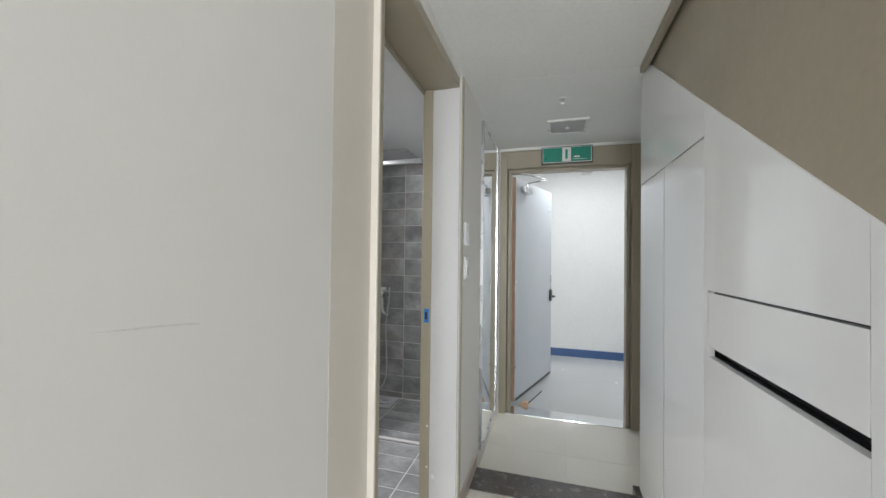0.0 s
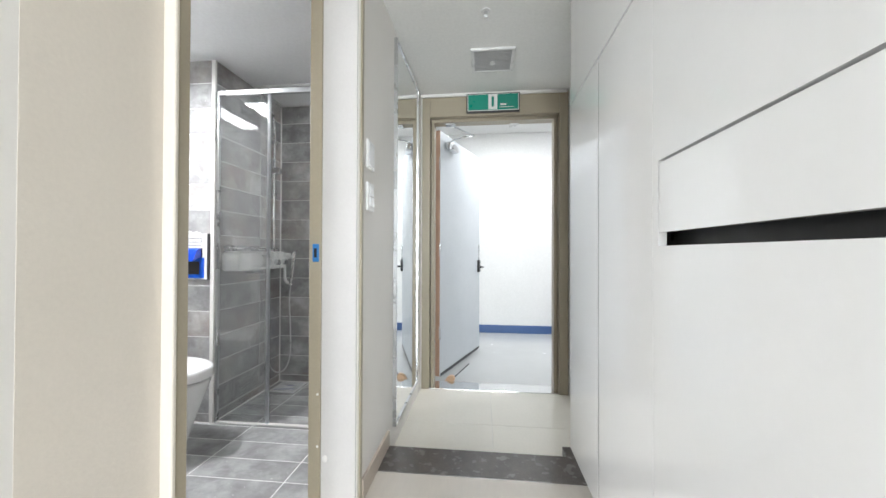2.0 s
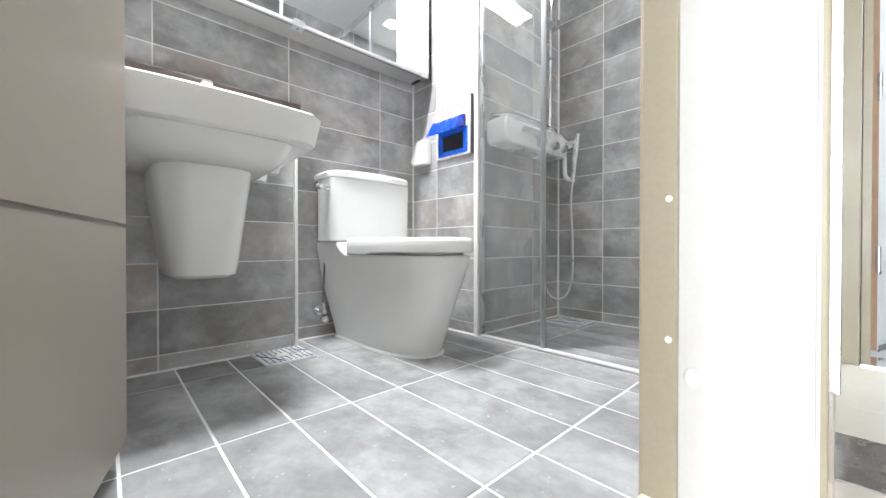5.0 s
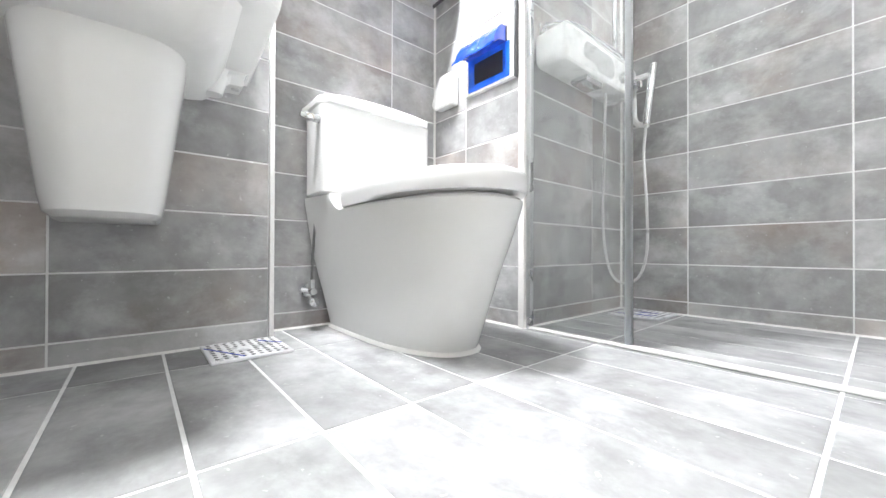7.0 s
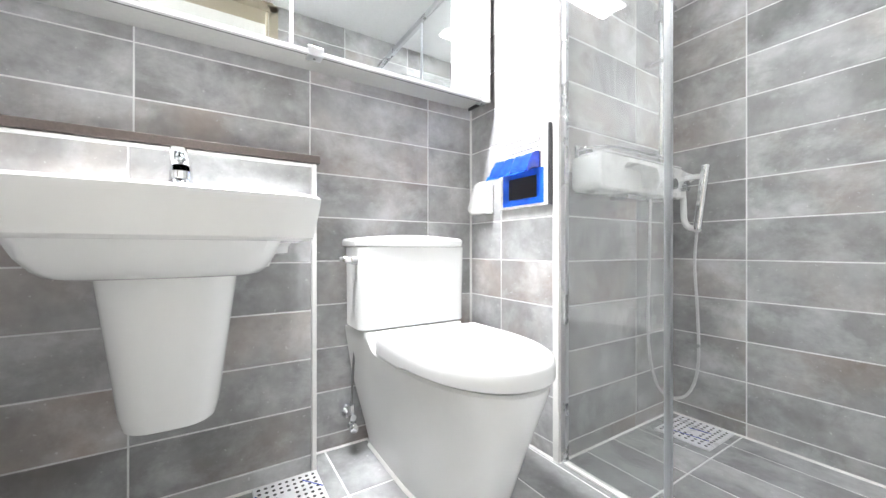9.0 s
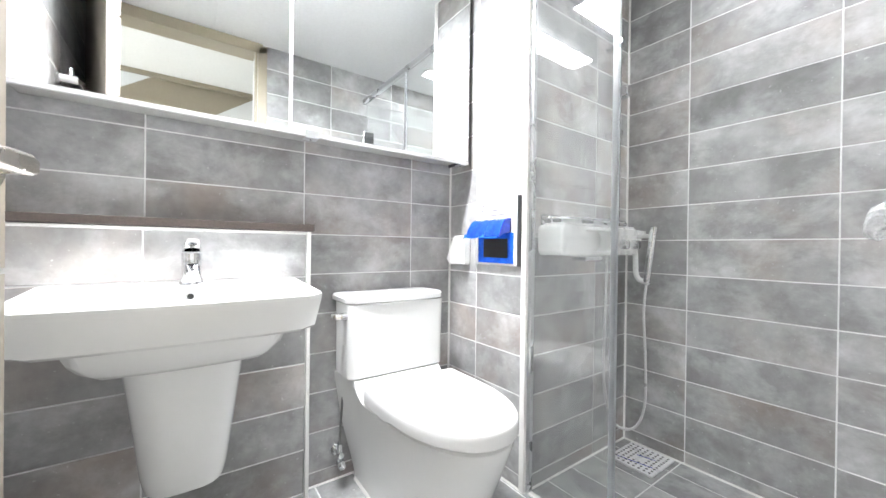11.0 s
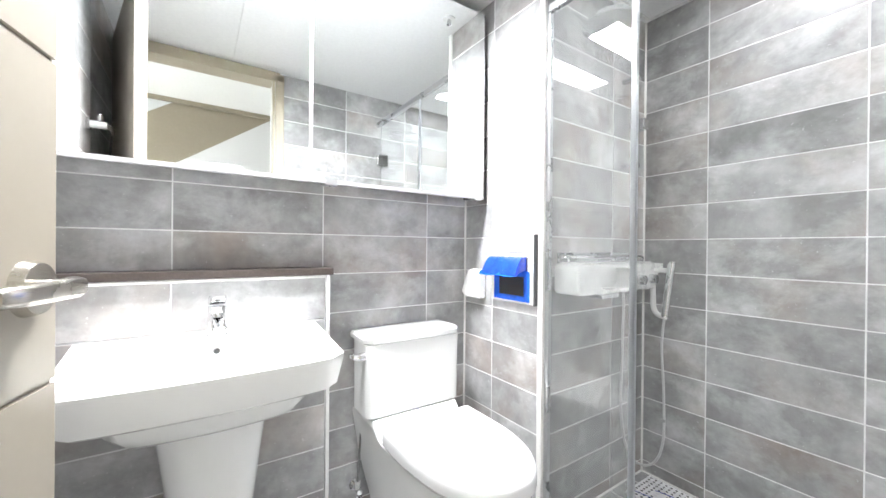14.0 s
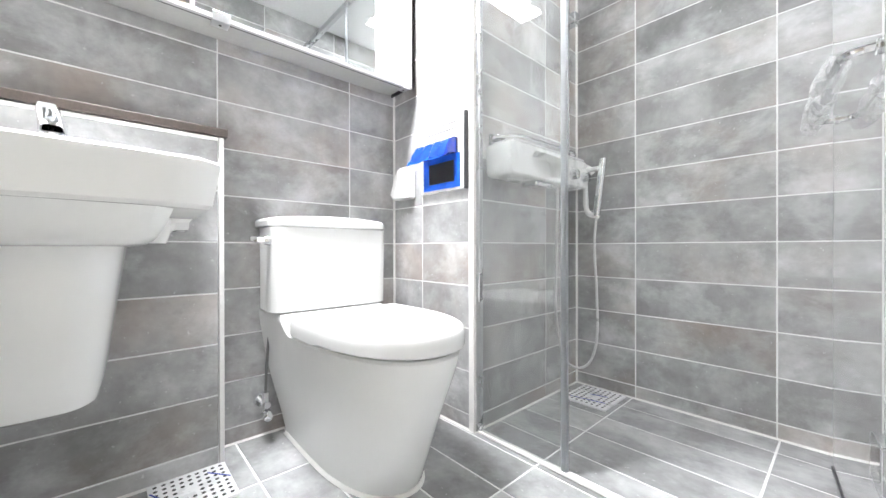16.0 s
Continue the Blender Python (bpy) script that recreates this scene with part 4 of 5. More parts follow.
tank = part("tank", slab_loft(((0.4795, -2.164, -2.014, 1.903, 2.303), (0.4825, -2.166, -2.006, 1.895, 2.311), (0.4865, -2.168, -2.001, 1.890, 2.316), (0.62, -2.168, -2.000, 1.890, 2.316), (0.764, -2.168, -1.998, 1.888, 2.318)), 0.03), M_CERAMIC, toilet, "", True)


def bowed_ring(z, e, crown):
    """The tank lid's outline, with a gently bowed front."""
    pts = [(-2.168, TC - 0.219 - e, z)]
    for k in range(17):
        t = -1 + 2 * k / 16
        pts.append((-1.990 + e - 0.012 * t * t - 0.03 * max(0, abs(t) - 0.88) / 0.12, TC + (0.219 + e) * t, z + crown * (1 - t * t)))
    return pts + [(-2.168, TC + 0.219 + e, z)]


part("tank_lid", loft([bowed_ring(0.766, -0.004, 0), bowed_ring(0.770, 0.002, 0), bowed_ring(0.786, 0.003, 0.006), bowed_ring(0.795, -0.004, 0.009), bowed_ring(0.798, -0.022, 0.010)]), M_CERAMIC, toilet, "", True)
seat = [toilet_ring(z, -1.895, -1.462 - i, 0.152 - i, 0.150 - i, TC, mid=0.40) for z, i in ((0.4275, 0.006), (0.430, 0.0), (0.4350, 0.0), (0.4364, 0.004))]
part("seat", loft(seat), M_SEAT, toilet, "", True)
lid = []
for z, i in ((0.4370, 0.004), (0.4400, 0.001), (0.458, 0.0), (0.478, 0.001), (0.4865, 0.005), (0.4915, 0.012), (0.4935, 0.024)):
    ring = toilet_ring(z, -1.914 + i, -1.416 - i, 0.193 - i, 0.194 - i, TC, mid=0.36, n=40, power=2.15)
    if z < 0.4445:
        ring = [(x, y, z - 0.0095 * min(1, max(0, (-1.72 - x) / 0.03))) for x, y, z in ring]
    lid.append(ring)
part("seat_lid", loft(lid), M_SEAT, toilet, "", True)
part("lid_hinge", box(-1.93, -1.905, TC - 0.10, TC + 0.10, 0.432, 0.462, 0.006), M_SEAT, toilet)
bm = cyl((-2.035, 1.890, 0.720), (-2.035, 1.872, 0.720), 0.017, 0.014)
join(bm, loft([[(x + a, y, z + c) for a, c in rounded(-w, w, -h, h, 0.004, 3)] for x, y, z, w, h in ((-2.035, 1.876, 0.720, 0.011, 0.011), (-2.038, 1.858, 0.721, 0.011, 0.011), (-2.044, 1.842, 0.724, 0.011, 0.010), (-2.047, 1.834, 0.726, 0.007, 0.006))]))
part("flush_lever", bm, M_CHROME, toilet, "chrome flush lever", True)
part("silicone_bead", loft([toilet_ring(z, -2.13, -1.566 + e, 0.132 + e, 0.135 + e, TC) for z, e in ((0.0305, 0.007), (0.034, 0.006), (0.040, 0.001))]), M_TRIM, toilet, "white silicone bead round the foot", True)

valve = thing("stop_valve", (WX, 1.90, 0.2), "small chrome stop valve with a supply hose", "valve")
part("rosette", cyl((WX + 0.002, 1.90, 0.160), (WX + 0.014, 1.90, 0.160), 0.027, 0.022, 24), M_CHROME, valve, "", True)
part("body", cyl((WX + 0.012, 1.90, 0.160), (WX + 0.075, 1.90, 0.160), 0.011), M_CHROME, valve, "", True)
part("knob", cyl((WX + 0.060, 1.90, 0.130), (WX + 0.092, 1.898, 0.125), 0.017, 0.014, 8), M_CHROME, valve, "", True)
part("nut", cyl((WX + 0.055, 1.90, 0.165), (WX + 0.055, 1.90, 0.200), 0.012, seg=6), M_CHROME, valve)
part("hose", tube([(WX + 0.055, 1.90, 0.195), (WX + 0.052, 1.905, 0.30), (WX + 0.05, 1.915, 0.41), (WX + 0.05, 1.93, 0.46)], 0.0045), M_BRAID, valve, "", True)

# basin
BC = 1.397
basin = thing("washbasin", (HALF_X, BC, 0.38), "white rectangular ceramic washbasin with half pedestal", "washbasin")


def basin_ring(z, xb, xf, wb, wf, bow, n=14):
    """A plan outline with a bowed front edge and rounded corners."""
    pts = [(xb, BC - wb, z)]
    for k in range(n + 1):
        t = -1 + 2 * k / n
        s = math.copysign(abs(t) ** 1.0, t)
        x = xf - bow * t * t - 0.030 * max(0, abs(t) - 0.9) / 0.1
        pts.append((x, BC + wf * s, z))
    pts.append((xb, BC + wb, z))
    for k in range(1, 6):
        pts.append((xb, BC + wb - 2 * wb * k / 6, z))
    return pts


XB = HALF_X + 0.003
outer = [basin_ring(0.775, XB, -1.622, 0.290, 0.262, 0.02), basin_ring(0.782, XB, -1.612, 0.297, 0.268, 0.02), basin_ring(0.85, XB, -1.590, 0.316, 0.278, 0.022),
         basin_ring(0.864, XB, -1.588, 0.317, 0.279, 0.022), basin_ring(0.870, XB, -1.594, 0.314, 0.275, 0.022)]
inner = [basin_ring(0.870, XB + 0.125, -1.614, 0.285, 0.256, 0.020), basin_ring(0.862, XB + 0.132, -1.622, 0.275, 0.248, 0.020), basin_ring(0.80, XB + 0.16, -1.66, 0.20, 0.17, 0.02), basin_ring(0.775, XB + 0.2, -1.72, 0.12, 0.10, 0.02)]
part("bowl", loft(outer + inner), M_CERAMIC, basin, "", True)
under = [basin_ring(0.699, XB, -1.74, 0.150, 0.140, 0.02), basin_ring(0.705, XB, -1.70, 0.182, 0.168, 0.02), basin_ring(0.718, XB, -1.680, 0.200, 0.182, 0.02), basin_ring(0.742, XB, -1.655, 0.214, 0.194, 0.02), basin_ring(0.776, XB, -1.635, 0.228, 0.205, 0.02)]
part("underside", loft(under), M_CERAMIC, basin, "", True)


def pedestal_ring(z, xf, w):
    pts = []
    for k in range(17):
        a = -math.pi / 2 + math.pi * k / 16
        c, s = math.cos(a), math.sin(a)
        pts.append((HALF_X + 0.003 + (xf - HALF_X) * (0.45 + 0.55 * abs(c) ** 0.45), BC + w * (1.22 - 0.22 * abs(c)) * math.copysign(abs(s) ** 0.5, s), z))
    return [(HALF_X + 0.003, BC - 1.27 * w, z)] + pts + [(HALF_X + 0.003, BC + 1.27 * w, z)]


part("half_pedestal", loft([pedestal_ring(0.360, -1.83, 0.068), pedestal_ring(0.370, -1.81, 0.076), pedestal_ring(0.40, -1.802, 0.081), pedestal_ring(0.55, -1.785, 0.096), pedestal_ring(0.715, -1.765, 0.113)]), M_CERAMIC, basin, "", True)
for side in (-1, 1):
    wing = part("rear_wing", loft([[(x, BC + side * y, z) for y, z in ((0.160, 0.776), (0.278, 0.776), (0.270, e), (0.238, e - 0.002), (0.222, e - 0.012), (0.160, e - 0.016))] for x, e in ((HALF_X + 0.004, 0.744), (-2.005, 0.746), (-1.985, 0.766))]), M_CERAMIC, basin)
    part("fixing_hole", cyl((-2.03, BC + side * 0.255, 0.7415), (-2.03, BC + side * 0.255, 0.7465), 0.010, seg=16), M_GREYVENT, wing)
    part("lug", cyl((-2.012, BC + side * 0.198, 0.708), (-2.012, BC + side * 0.198, 0.770), 0.024, 0.044, 20), M_CERAMIC, basin, "", True)
    part("fixing_bolt", cyl((-1.985, BC + side * 0.100, 0.672), (-1.985, BC + side * 0.118, 0.672), 0.006, seg=12), M_CHROME, basin, "", True)
part("trap_pipe", tube([(HALF_X + 0.002, BC + 0.105, 0.655), (-2.03, BC + 0.10, 0.655), (-1.98, BC + 0.06, 0.668), (-1.95, BC + 0.0, 0.70)], 0.015), M_PLASTIC, basin, "white waste pipe behind the pedestal", True)
over = part("overflow_ring", cyl((-1.935, BC + 0.008, 0.838), (-1.913, BC + 0.008, 0.842), 0.013, seg=20), M_CHROME, basin, "chrome overflow ring", True)
part("overflow_hole", cyl((-1.916, BC + 0.008, 0.8415), (-1.9115, BC + 0.008, 0.8422), 0.008, seg=16), M_BLACK, over)
part("drain_plug", cyl((-1.84, BC, 0.774), (-1.84, BC, 0.782), 0.03, seg=24), M_CHROME, basin, "", True)
tap = thing("basin_tap", (-2.005, BC, 0.868), "chrome single-lever basin mixer tap", "tap")
TAP_Y = BC + 0.012
part("base", cyl((-2.005, TAP_Y, 0.8685), (-2.005, TAP_Y, 0.876), 0.031, 0.029, 28), M_CHROME, tap, "", True)
part("body", slab_loft(((0.874, -2.032, -1.978, TAP_Y - 0.026, TAP_Y + 0.026), (0.90, -2.031, -1.977, TAP_Y - 0.025, TAP_Y + 0.025), (0.958, -2.029, -1.975, TAP_Y - 0.025, TAP_Y + 0.025)), 0.022, 6), M_CHROME, tap, "", True)
part("spout", loft([[(x, TAP_Y + a, z + c) for a, c in rounded(-w, w, -h, h, 0.007, 4)] for x, z, w, h in ((-2.005, 0.920, 0.021, 0.017), (-1.955, 0.922, 0.020, 0.015), (-1.905, 0.914, 0.019, 0.012), (-1.880, 0.906, 0.018, 0.010), (-1.872, 0.902, 0.015, 0.008))]), M_CHROME, tap, "", True)
part("aerator", cyl((-1.893, TAP_Y, 0.890), (-1.893, TAP_Y, 0.906), 0.011, seg=20), M_CHROME, tap, "", True)
part("lever", loft([[(x, TAP_Y + a, z + c) for a, c in rounded(-w, w, -h, h, 0.005, 4)] for x, z, w, h in ((-2.032, 0.972, 0.022, 0.011), (-2.00, 0.974, 0.024, 0.013), (-1.96, 0.980, 0.021, 0.009), (-1.90, 0.992, 0.017, 0.006), (-1.893, 0.994, 0.014, 0.005))]), M_CHROME, tap, "", True)

# paper holder plate with blue film
ph = thing("paper_holder", (-1.83, PY, 1.05), "recessed toilet paper holder plate, flap still in blue film", "paper holder")
part("plate", box(-1.953, -1.700, PY - 0.020, PY - 0.0005, 0.912, 1.192, 0.003), M_PLASTIC, ph, "white plate with dark edge")
part("plate_rim", box(-1.704, -1.6965, PY - 0.021, PY - 0.0008, 0.911, 1.193), M_DARK, ph)
for z in (1.163, 1.140, 1.120):
    part("slot_line", box(-1.918, -1.742, PY - 0.0215, PY - 0.0195, z, z + 0.0022), M_DARK, ph)
for x in (-1.918, -1.744):
    part("slot_line", box(x, x + 0.0022, PY - 0.0215, PY - 0.0195, 1.140, 1.1652), M_DARK, ph)
for x, z, w in ((-1.86, 1.196, 0.012), (-1.838, 1.201, 0.016), (-1.812, 1.197, 0.011), (-1.79, 1.199, 0.013), (-1.772, 1.195, 0.009)):
    bm = bmesh.new()
    bmesh.ops.create_uvsphere(bm, u_segments=10, v_segments=6, radius=w)
    bm.transform(Matrix.Translation((x, PY - 0.003, z)) @ Matrix.Diagonal((1, 0.5, 0.7, 1)))
    part("filler_dab", bm, M_TRIM, ph, "white filler dab", True)
part("film_frame", box(-1.930, -1.722, PY - 0.024, PY - 0.019, 0.921, 1.046, 0.001), M_BLUEFILM, ph, "blue protective film")
# opening and flap slot are flat dark patches painting their inner shade
part("opening", box(-1.893, -1.752, PY - 0.026, PY - 0.0235, 0.944, 1.022), M_BLACK, ph, "black patch for the shade in the opening")
part("flap_slot", box(-1.925, -1.735, PY - 0.0225, PY - 0.0195, 1.046, 1.103), M_DARK, ph)
o = [(0.0, 1.104), (-0.014, 1.104), (-0.034, 1.093), (-0.052, 1.062), (-0.062, 1.030), (-0.058, 1.026), (-0.040, 1.040), (-0.016, 1.046), (0.0, 1.046)]
rings = []
for k in range(13):
    x = -1.932 + 0.192 * k / 12
    wob = 0.5 * math.sin(k * 1.9) + 0.5 * math.sin(k * 3.7 + 1)
    rings.append([(x + 0.25 * min(0, u + 0.02) * (k < 6), PY - 0.022 + u * (1.0 + 0.06 * wob), z + 0.0035 * wob * (-u / 0.05)) for u, z in o])
flap = part("flap", loft(rings), M_BLUEFLAP, ph, "hinged cover in crumpled blue film", True)
bm = loft([[(x, PY - 0.022 - y, z) for y, z in ((0.050, 1.040), (0.062, 1.028 - d), (0.064, 1.028 - d), (0.053, 1.042))] for x, d in ((-1.962, 0.006), (-1.945, 0.003), (-1.90, 0.006), (-1.85, 0.002), (-1.80, 0.005), (-1.752, 0.003))])
part("film_edge", bm, M_BLUEFILM, flap, "loose edge of blue film")
bx = thing("outlet_cover", (-2.06, PY, 0.97), "small white plastic socket cover on the tiled wall", "socket")
o = [(-2.010, 0.905), (-2.010, 1.038), (-2.085, 1.040), (-2.105, 1.015), (-2.145, 0.93), (-2.122, 0.905)]
bm = prism(o, "y", PY - 0.045, PY - 0.0005)
bmesh.ops.bevel(bm, geom=list(bm.edges), offset=0.006, segments=2, affect="EDGES")
part("body", bm, M_PLASTIC, bx)


# floor drains
def drain(x0, x1, y0, y1, lines):
    d = thing("floor_drain", ((x0 + x1) / 2, (y0 + y1) / 2, BATH_Z), "white perforated floor drain cover with blue marker strokes", "drain", "floor drains")
    part("cover", box(x0, x1, y0, y1, BATH_Z, BATH_Z + 0.008, 0.002), M_DRAIN, d)
    nx, ny = 8, 9
    for i in range(nx):
        for j in range(ny):
            if 3 <= i <= 4 and 3 <= j <= 4:
                continue
            x, y = x0 + (i + 0.8) * (x1 - x0) / (nx + 0.6), y0 + (j + 0.8) * (y1 - y0) / (ny + 0.6)
            h = new("hole", hole_mesh())
            h.parent = d
            h.matrix_world = Matrix.Translation((x, y, BATH_Z + 0.0082))
    for a, b in lines:
        part("marker_stroke", tube([(*a, BATH_Z + 0.0082), (*b, BATH_Z + 0.0082)], 0.0018, 6), M_INK, d)


hole_store = []


def hole_mesh():
    if not hole_store:
        bm = bmesh.new()
        bmesh.ops.create_cone(bm, cap_ends=True, segments=8, radius1=0.0052, radius2=0.0052, depth=0.0012)
        hole_store.append(mesh_of(bm, "hole", M_BLACK))
    return hole_store[0]


drain(-2.064, -1.872, 1.578, 1.765, (((-2.02, 1.582), (-1.885, 1.65)), ((-2.03, 1.715), (-1.97, 1.762))))
drain(-1.625, -1.432, 2.985, 3.195, (((-1.60, 3.02), (-1.46, 3.05)), ((-1.55, 3.10), (-1.48, 3.12))))

# ---- shower ----
GY = 2.494
GLASS_END, GTOP = -1.336, 2.05
enc = thing("shower_enclosure", (-1.2, GY, BATH_Z), "frameless glass shower screen with an open glass door", "shower enclosure")
gp = part("fixed_pane", box(-1.66, GLASS_END, GY - 0.004, GY + 0.004, BATH_Z + 0.008, GTOP), M_GLASS, enc, "fixed clear glass pane")
part("wall_channel", box(-1.682, -1.655, GY - 0.011, GY + 0.011, BATH_Z, GTOP, 0.002), M_ALU, enc, "aluminium wall channel")
part("edge_gasket", box(GLASS_END - 0.004, GLASS_END + 0.014, GY - 0.007, GY + 0.007, BATH_Z + 0.008, GTOP, 0.002), M_GASKET, enc, "clear edge gasket")
part("header_bar", box(-1.682, EX - 0.004, GY - 0.013, GY + 0.013, GTOP, GTOP + 0.032, 0.003), M_ALU, enc, "aluminium header bar")
part("sill_bead", box(-1.66, EX - 0.004, GY - 0.014, GY + 0.012, BATH_Z + 0.001, BATH_Z + 0.009, 0.002), M_TRIM, enc, "white silicone floor bead")
GH, GF = Vector((EX - 0.035, GY + 0.01, 0)), Vector((-0.800, 3.10, 0))
GL = (GF - GH).length
gm = Matrix.Translation(GH) @ pose(0, 0, 0, 0, 0, math.degrees(math.atan2((GF - GH).y, (GF - GH).x)))


def gpart(name, b, material, parent=enc, label="", smooth=False):
    b.transform(gm)
    return part(name, b, material, parent, label, smooth)


gd = gpart("door_pane", box(0, GL, -0.004, 0.004, BATH_Z + 0.012, GTOP - 0.01), M_GLASS, enc, "clear glass door swung inwards")
gpart("bottom_seal", box(0.0, GL, -0.007, 0.007, BATH_Z + 0.004, BATH_Z + 0.014), M_DARK, enc, "dark bottom seal")
for z in (0.27, 1.75):
    gpart("hinge", box(-0.03, 0.05, -0.014, 0.014, z, z + 0.085, 0.003), M_CHROME, enc)
grip = gpart("handle", tube([(0.030, 0.004, 1.055), (0.031, 0.030, 1.055), (0.045, 0.046, 1.055), (0.09, 0.050, 1.055), (0.28, 0.050, 1.055), (0.47, 0.050, 1.055), (0.512, 0.046, 1.055), (0.526, 0.030, 1.055), (0.527, 0.004, 1.055)], 0.009), M_CHROME, enc, "chrome horizontal bow handle", True)
rings = []
rnd = random.Random(4)
for k in range(22):
    t = k / 21
    c = Vector((0.07 + 0.49 * t, 0.050 + 0.008 * rnd.random(), 1.056 + 0.01 * rnd.random() - 0.012 * t))
    wide = 0.011 + 0.018 * math.sin(math.pi * (0.10 + 0.8 * t)) ** 0.6
    rings.append([tuple(c + Vector((0.010 * rnd.random(), 0.75 * wide * (1 + 0.3 * rnd.random()) * math.sin(a), wide * (1 + 0.45 * rnd.random()) * math.cos(a)))) for a in [2 * math.pi * i / 14 for i in range(14)]])
gpart("film_wrap", loft(rings, False), M_FILM, grip, "crumpled clear plastic film")
for y in (0.030, 0.527):
    gpart("handle_rose", cyl((y, 0.0042, 1.055), (y, 0.009, 1.055), 0.014), M_CHROME, grip, "", True)
gd.visible_shadow = False

unit = thing("shower_shelf_mixer", (SX, 2.80, 0.95), "white shelf-type shower mixer with chrome rail and hand shower", "shower mixer")
U0, U1 = 2.545, 3.02
body_out = rounded(U0, U1 + 0.09, 0.958, 1.080, 0.026, 6)
body_in = rounded(U0 + 0.006, U1 + 0.084, 0.964, 1.074, 0.022, 6)
pill = rounded(U0 + 0.125, 2.905, 0.974, 1.062, 0.042, 6)
bm = loft([[(SX + 0.001, y, z) for y, z in body_out], [(SX + 0.106, y, z) for y, z in body_out], [(SX + 0.113, y, z) for y, z in body_in],
           [(SX + 0.114, y, z) for y, z in pill], [(SX + 0.050, y, z) for y, z in pill]])
part("body", bm, M_PLASTIC, unit, "", True)
part("shelf_back", box(SX + 0.001, SX + 0.007, U0 + 0.012, U1 + 0.05, 1.078, 1.122, 0.003), M_ALU, unit, "bright metal shelf upstand")
part("shelf_glass", box(SX + 0.008, SX + 0.112, U0 + 0.02, U1 + 0.05, 1.0805, 1.0855, 0.001), M_SEAT, unit)
part("rail", tube([(SX + 0.012, U0 + 0.02, 1.075), (SX + 0.012, U0 + 0.02, 1.103), (SX + 0.05, U0 + 0.03, 1.106), (SX + 0.10, U0 + 0.10, 1.106), (SX + 0.105, 2.80, 1.106), (SX + 0.105, U1 - 0.03, 1.106), (SX + 0.10, U1 - 0.02, 1.078)], 0.006), M_CHROME, unit, "chrome tray rail", True)
for y in (2.965, 3.06):
    part("knob", cyl((SX + 0.108, y, 1.006), (SX + 0.140, y, 1.006), 0.023, 0.020, 24), M_CHROME, unit, "chrome dial", True)
part("arm", prism([(U1 + 0.07, 1.078), (3.205, 1.072), (3.205, 1.050), (3.17, 1.035), (U1 + 0.10, 0.985), (U1 + 0.07, 0.975)], "x", SX + 0.055, SX + 0.098), M_PLASTIC, unit)
part("lower_outlet", box(SX + 0.03, SX + 0.10, 2.72, 2.84, 0.935, 0.957, 0.006), M_CHROME, unit)
part("spray_holder", tube([(SX + 0.085, 3.10, 1.05), (SX + 0.10, 3.10, 1.00), (SX + 0.105, 3.10, 0.93), (SX + 0.108, 3.10, 0.875), (SX + 0.125, 3.10, 0.845), (SX + 0.165, 3.10, 0.835)], 0.012), M_PLASTIC, unit, "white spray holder", True)
part("holder_fork", box(SX + 0.10, SX + 0.165, 3.09, 3.11, 1.035, 1.055, 0.005), M_PLASTIC, unit)
part("hand_shower", loft([[(SX + 0.155 + 0.03 * t + 0.016 * math.cos(a), 3.10 + 0.013 * math.sin(a), 0.835 + 0.25 * t) for a in [2 * math.pi * i / 16 for i in range(16)]] for t in (0, 0.05, 0.3, 0.7, 0.97, 1.0)]), M_CHROME, unit, "chrome hand shower", True)
part("hose", tube([(SX + 0.155, 3.10, 0.835), (SX + 0.15, 3.09, 0.70), (SX + 0.165, 3.08, 0.50), (SX + 0.17, 3.07, 0.30), (SX + 0.14, 3.06, 0.19), (SX + 0.09, 3.03, 0.165), (SX + 0.05, 3.0, 0.22), (SX + 0.035, 2.97, 0.40), (SX + 0.05, 2.95, 0.70), (SX + 0.06, 2.94, 0.955)], 0.0055), M_HOSE, unit, "grey shower hose", True)
RY = 3.02
part("riser", tube([(SX + 0.06, RY, 1.075), (SX + 0.06, RY, 1.4), (SX + 0.06, RY, 1.75), (SX + 0.06, RY, 2.0), (SX + 0.065, RY - 0.03, 2.09), (SX + 0.09, RY - 0.12, 2.145), (SX + 0.12, RY - 0.28, 2.10), (SX + 0.125, RY - 0.31, 2.05)], 0.010), M_CHROME, unit, "chrome riser pipe", True)
part("rain_head", cyl((SX + 0.125, RY - 0.31, 2.02), (SX + 0.125, RY - 0.31, 2.045), 0.105, 0.09, 36), M_CHROME, unit, "round rain shower head", True)
for z in (1.52, 1.92):
    part("wall_clamp", cyl((SX + 0.001, RY, z), (SX + 0.075, RY, z), 0.013), M_CHROME, unit, "", True)
part("slider", box(SX + 0.04, SX + 0.11, RY - 0.022, RY + 0.022, 1.675, 1.725, 0.006), M_CHROME, unit)

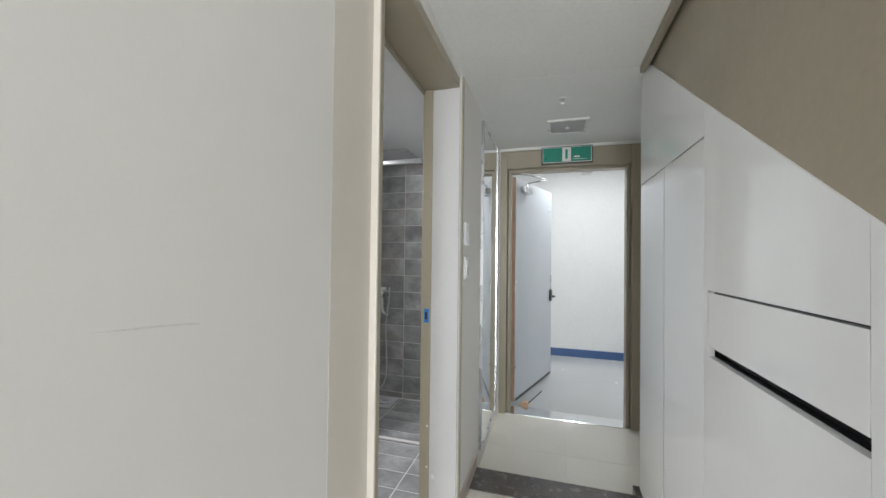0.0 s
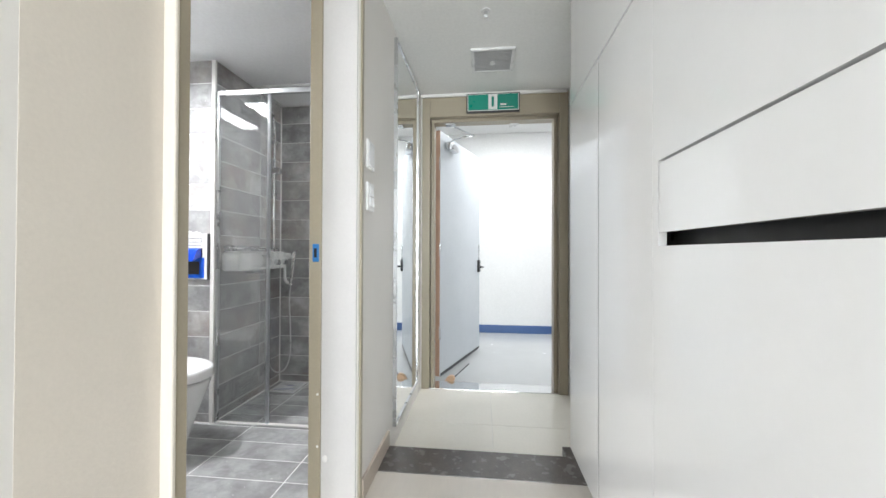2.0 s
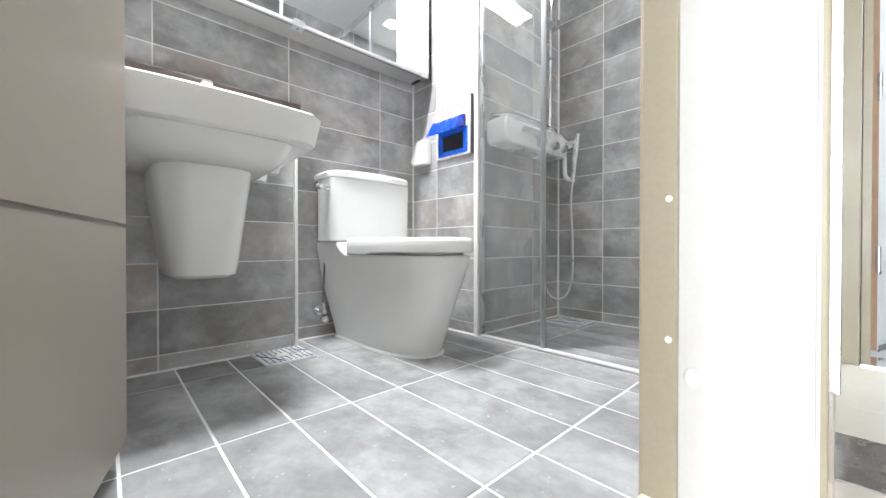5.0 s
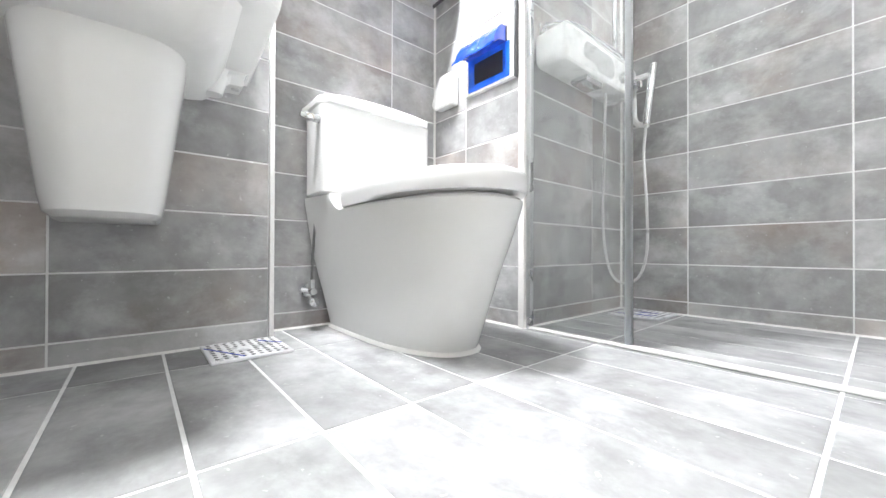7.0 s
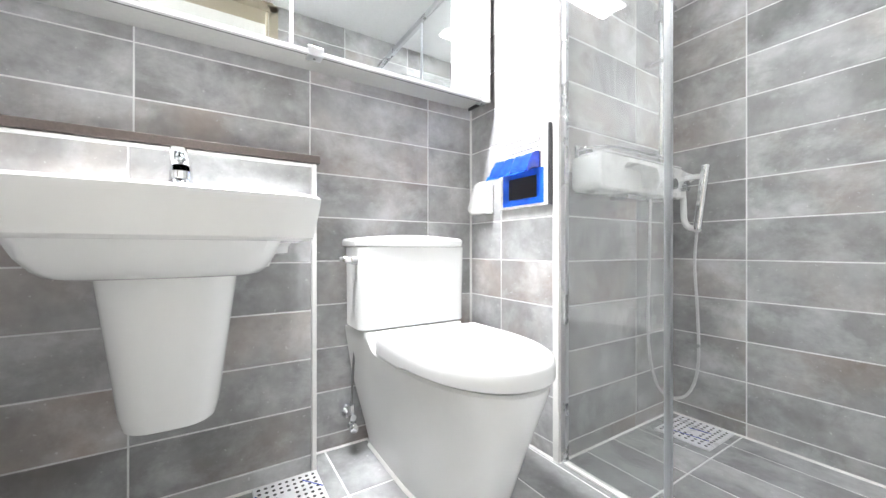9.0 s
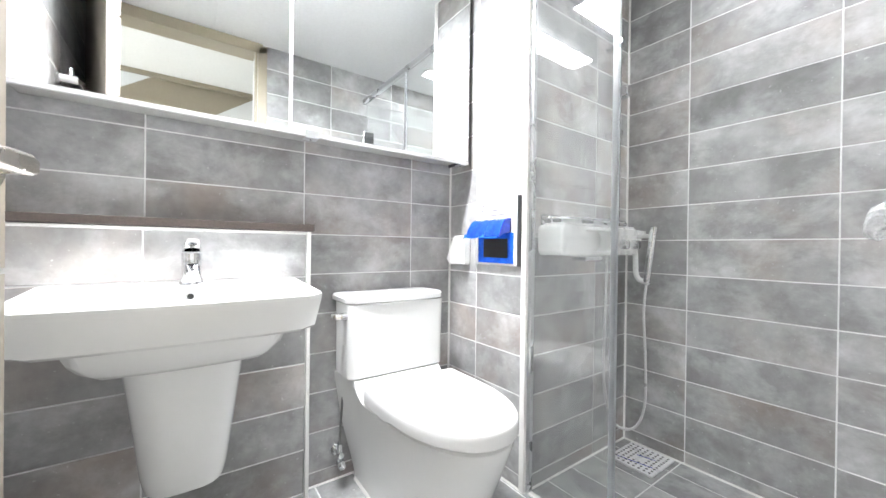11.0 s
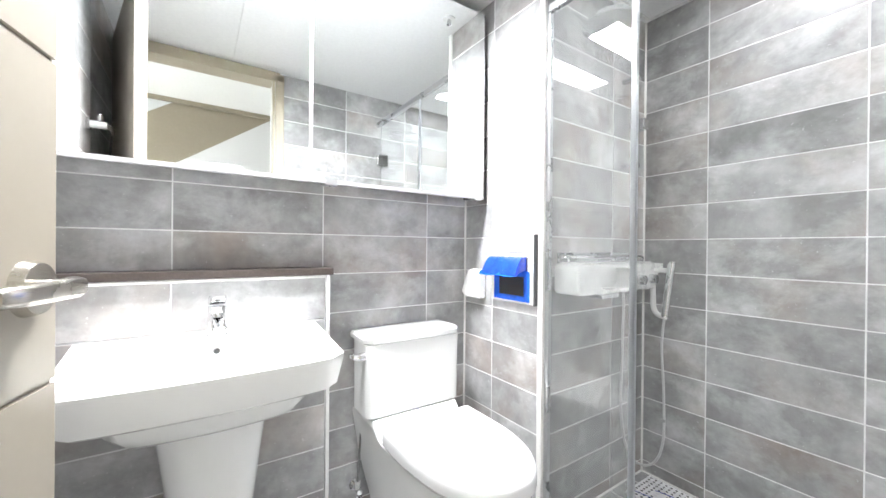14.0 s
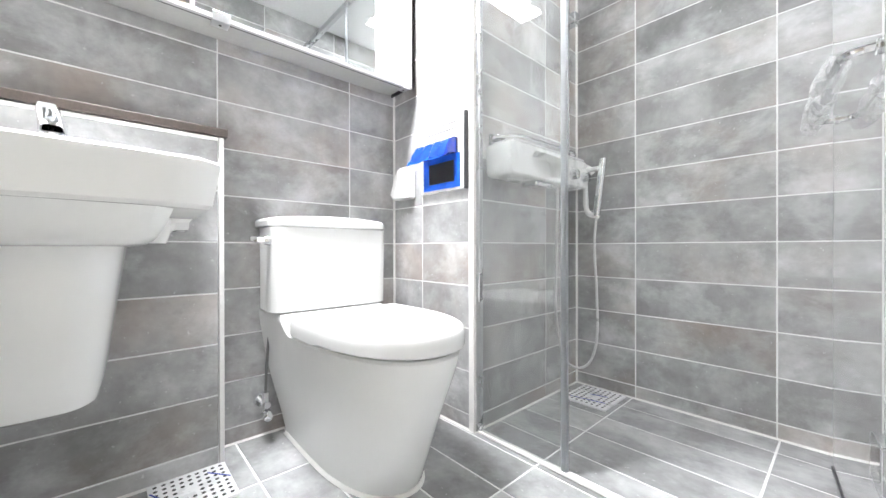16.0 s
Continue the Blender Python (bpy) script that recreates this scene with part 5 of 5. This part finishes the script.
# small tap on the end wall
wt = thing("wall_tap", (-1.27, NY, 1.625), "white and chrome washing machine tap with a thin dark hose", "tap")
part("rosette", cyl((-1.27, NY + 0.001, 1.625), (-1.27, NY + 0.012, 1.625), 0.026), M_CHROME, wt, "", True)
part("body", cyl((-1.27, NY + 0.01, 1.625), (-1.27, NY + 0.062, 1.625), 0.015), M_PLASTIC, wt, "", True)
part("handle", cyl((-1.27, NY + 0.04, 1.638), (-1.27, NY + 0.04, 1.668), 0.011, 0.008), M_CHROME, wt, "", True)
part("spout", tube([(-1.27, NY + 0.055, 1.625), (-1.255, NY + 0.07, 1.618), (-1.235, NY + 0.072, 1.60)], 0.010), M_CHROME, wt, "", True)
part("hose", tube([(-1.235, NY + 0.072, 1.60), (-1.18, NY + 0.06, 1.575), (-1.10, NY + 0.045, 1.53), (-1.04, NY + 0.04, 1.47)], 0.005), M_DARK, wt, "thin dark hose", True)
part("hose_end", cyl((-1.04, NY + 0.04, 1.48), (-1.02, NY + 0.04, 1.44), 0.013), M_CHROME, wt, "", True)

# ---- tiles, last ----
lay(w_basin, cuts(NY, PY, 1.290, 0.479), ROWS_Z, at_x(WX - 0.006), M_TILE, skip=lambda u, v: u < HALF_Y - 0.2 and v < 0.9)
lay(half, cuts(NY, HALF_Y - 0.011, 1.293, 0.6), [z for z in ROWS_Z if z < 0.95] + [LEDGE_Z], at_x(HALF_X - 0.006), M_TILE)
lay(w_plate, [WX, -1.968, SX - 0.022], ROWS_Z, at_yn(PY + 0.006), M_TILE)
lay(w_plate, [PY + 0.012, 2.945, SY], ROWS_Z, at_x(SX - 0.006), M_TILE)
lay(w_back, [SX, -1.400, -0.938, EX], ROWS_Z, at_yn(SY + 0.006), M_TILE)
lay(w_end, cuts(WX, EX, -1.69, 0.4785), ROWS_Z, at_y(NY - 0.006), M_TILE)
lay(w_strip, [NY, 1.0575], ROWS_Z, at_xn(EX + 0.006), M_TILE)
lay(w_door, cuts(DY1 + 0.055, SY, 2.245, 0.4785), ROWS_Z, at_xn(EX + 0.006), M_TILE)
fx, fy = cuts(WX, EX, -1.413, 0.483), cuts(NY, SY, 1.820, 0.1605)
lay(bpy.data.objects["floor_bathroom"], fx, fy, at_z(BATH_Z - 0.0065), M_FTILE, gap=0.0062)
lay(bpy.data.objects["floor_entry"], [HX, 0.03, 0.615, 0.95], [2.243, 2.68, FY], at_z(ENTRY_Z - 0.006), M_ENTRY, gap=0.0012)
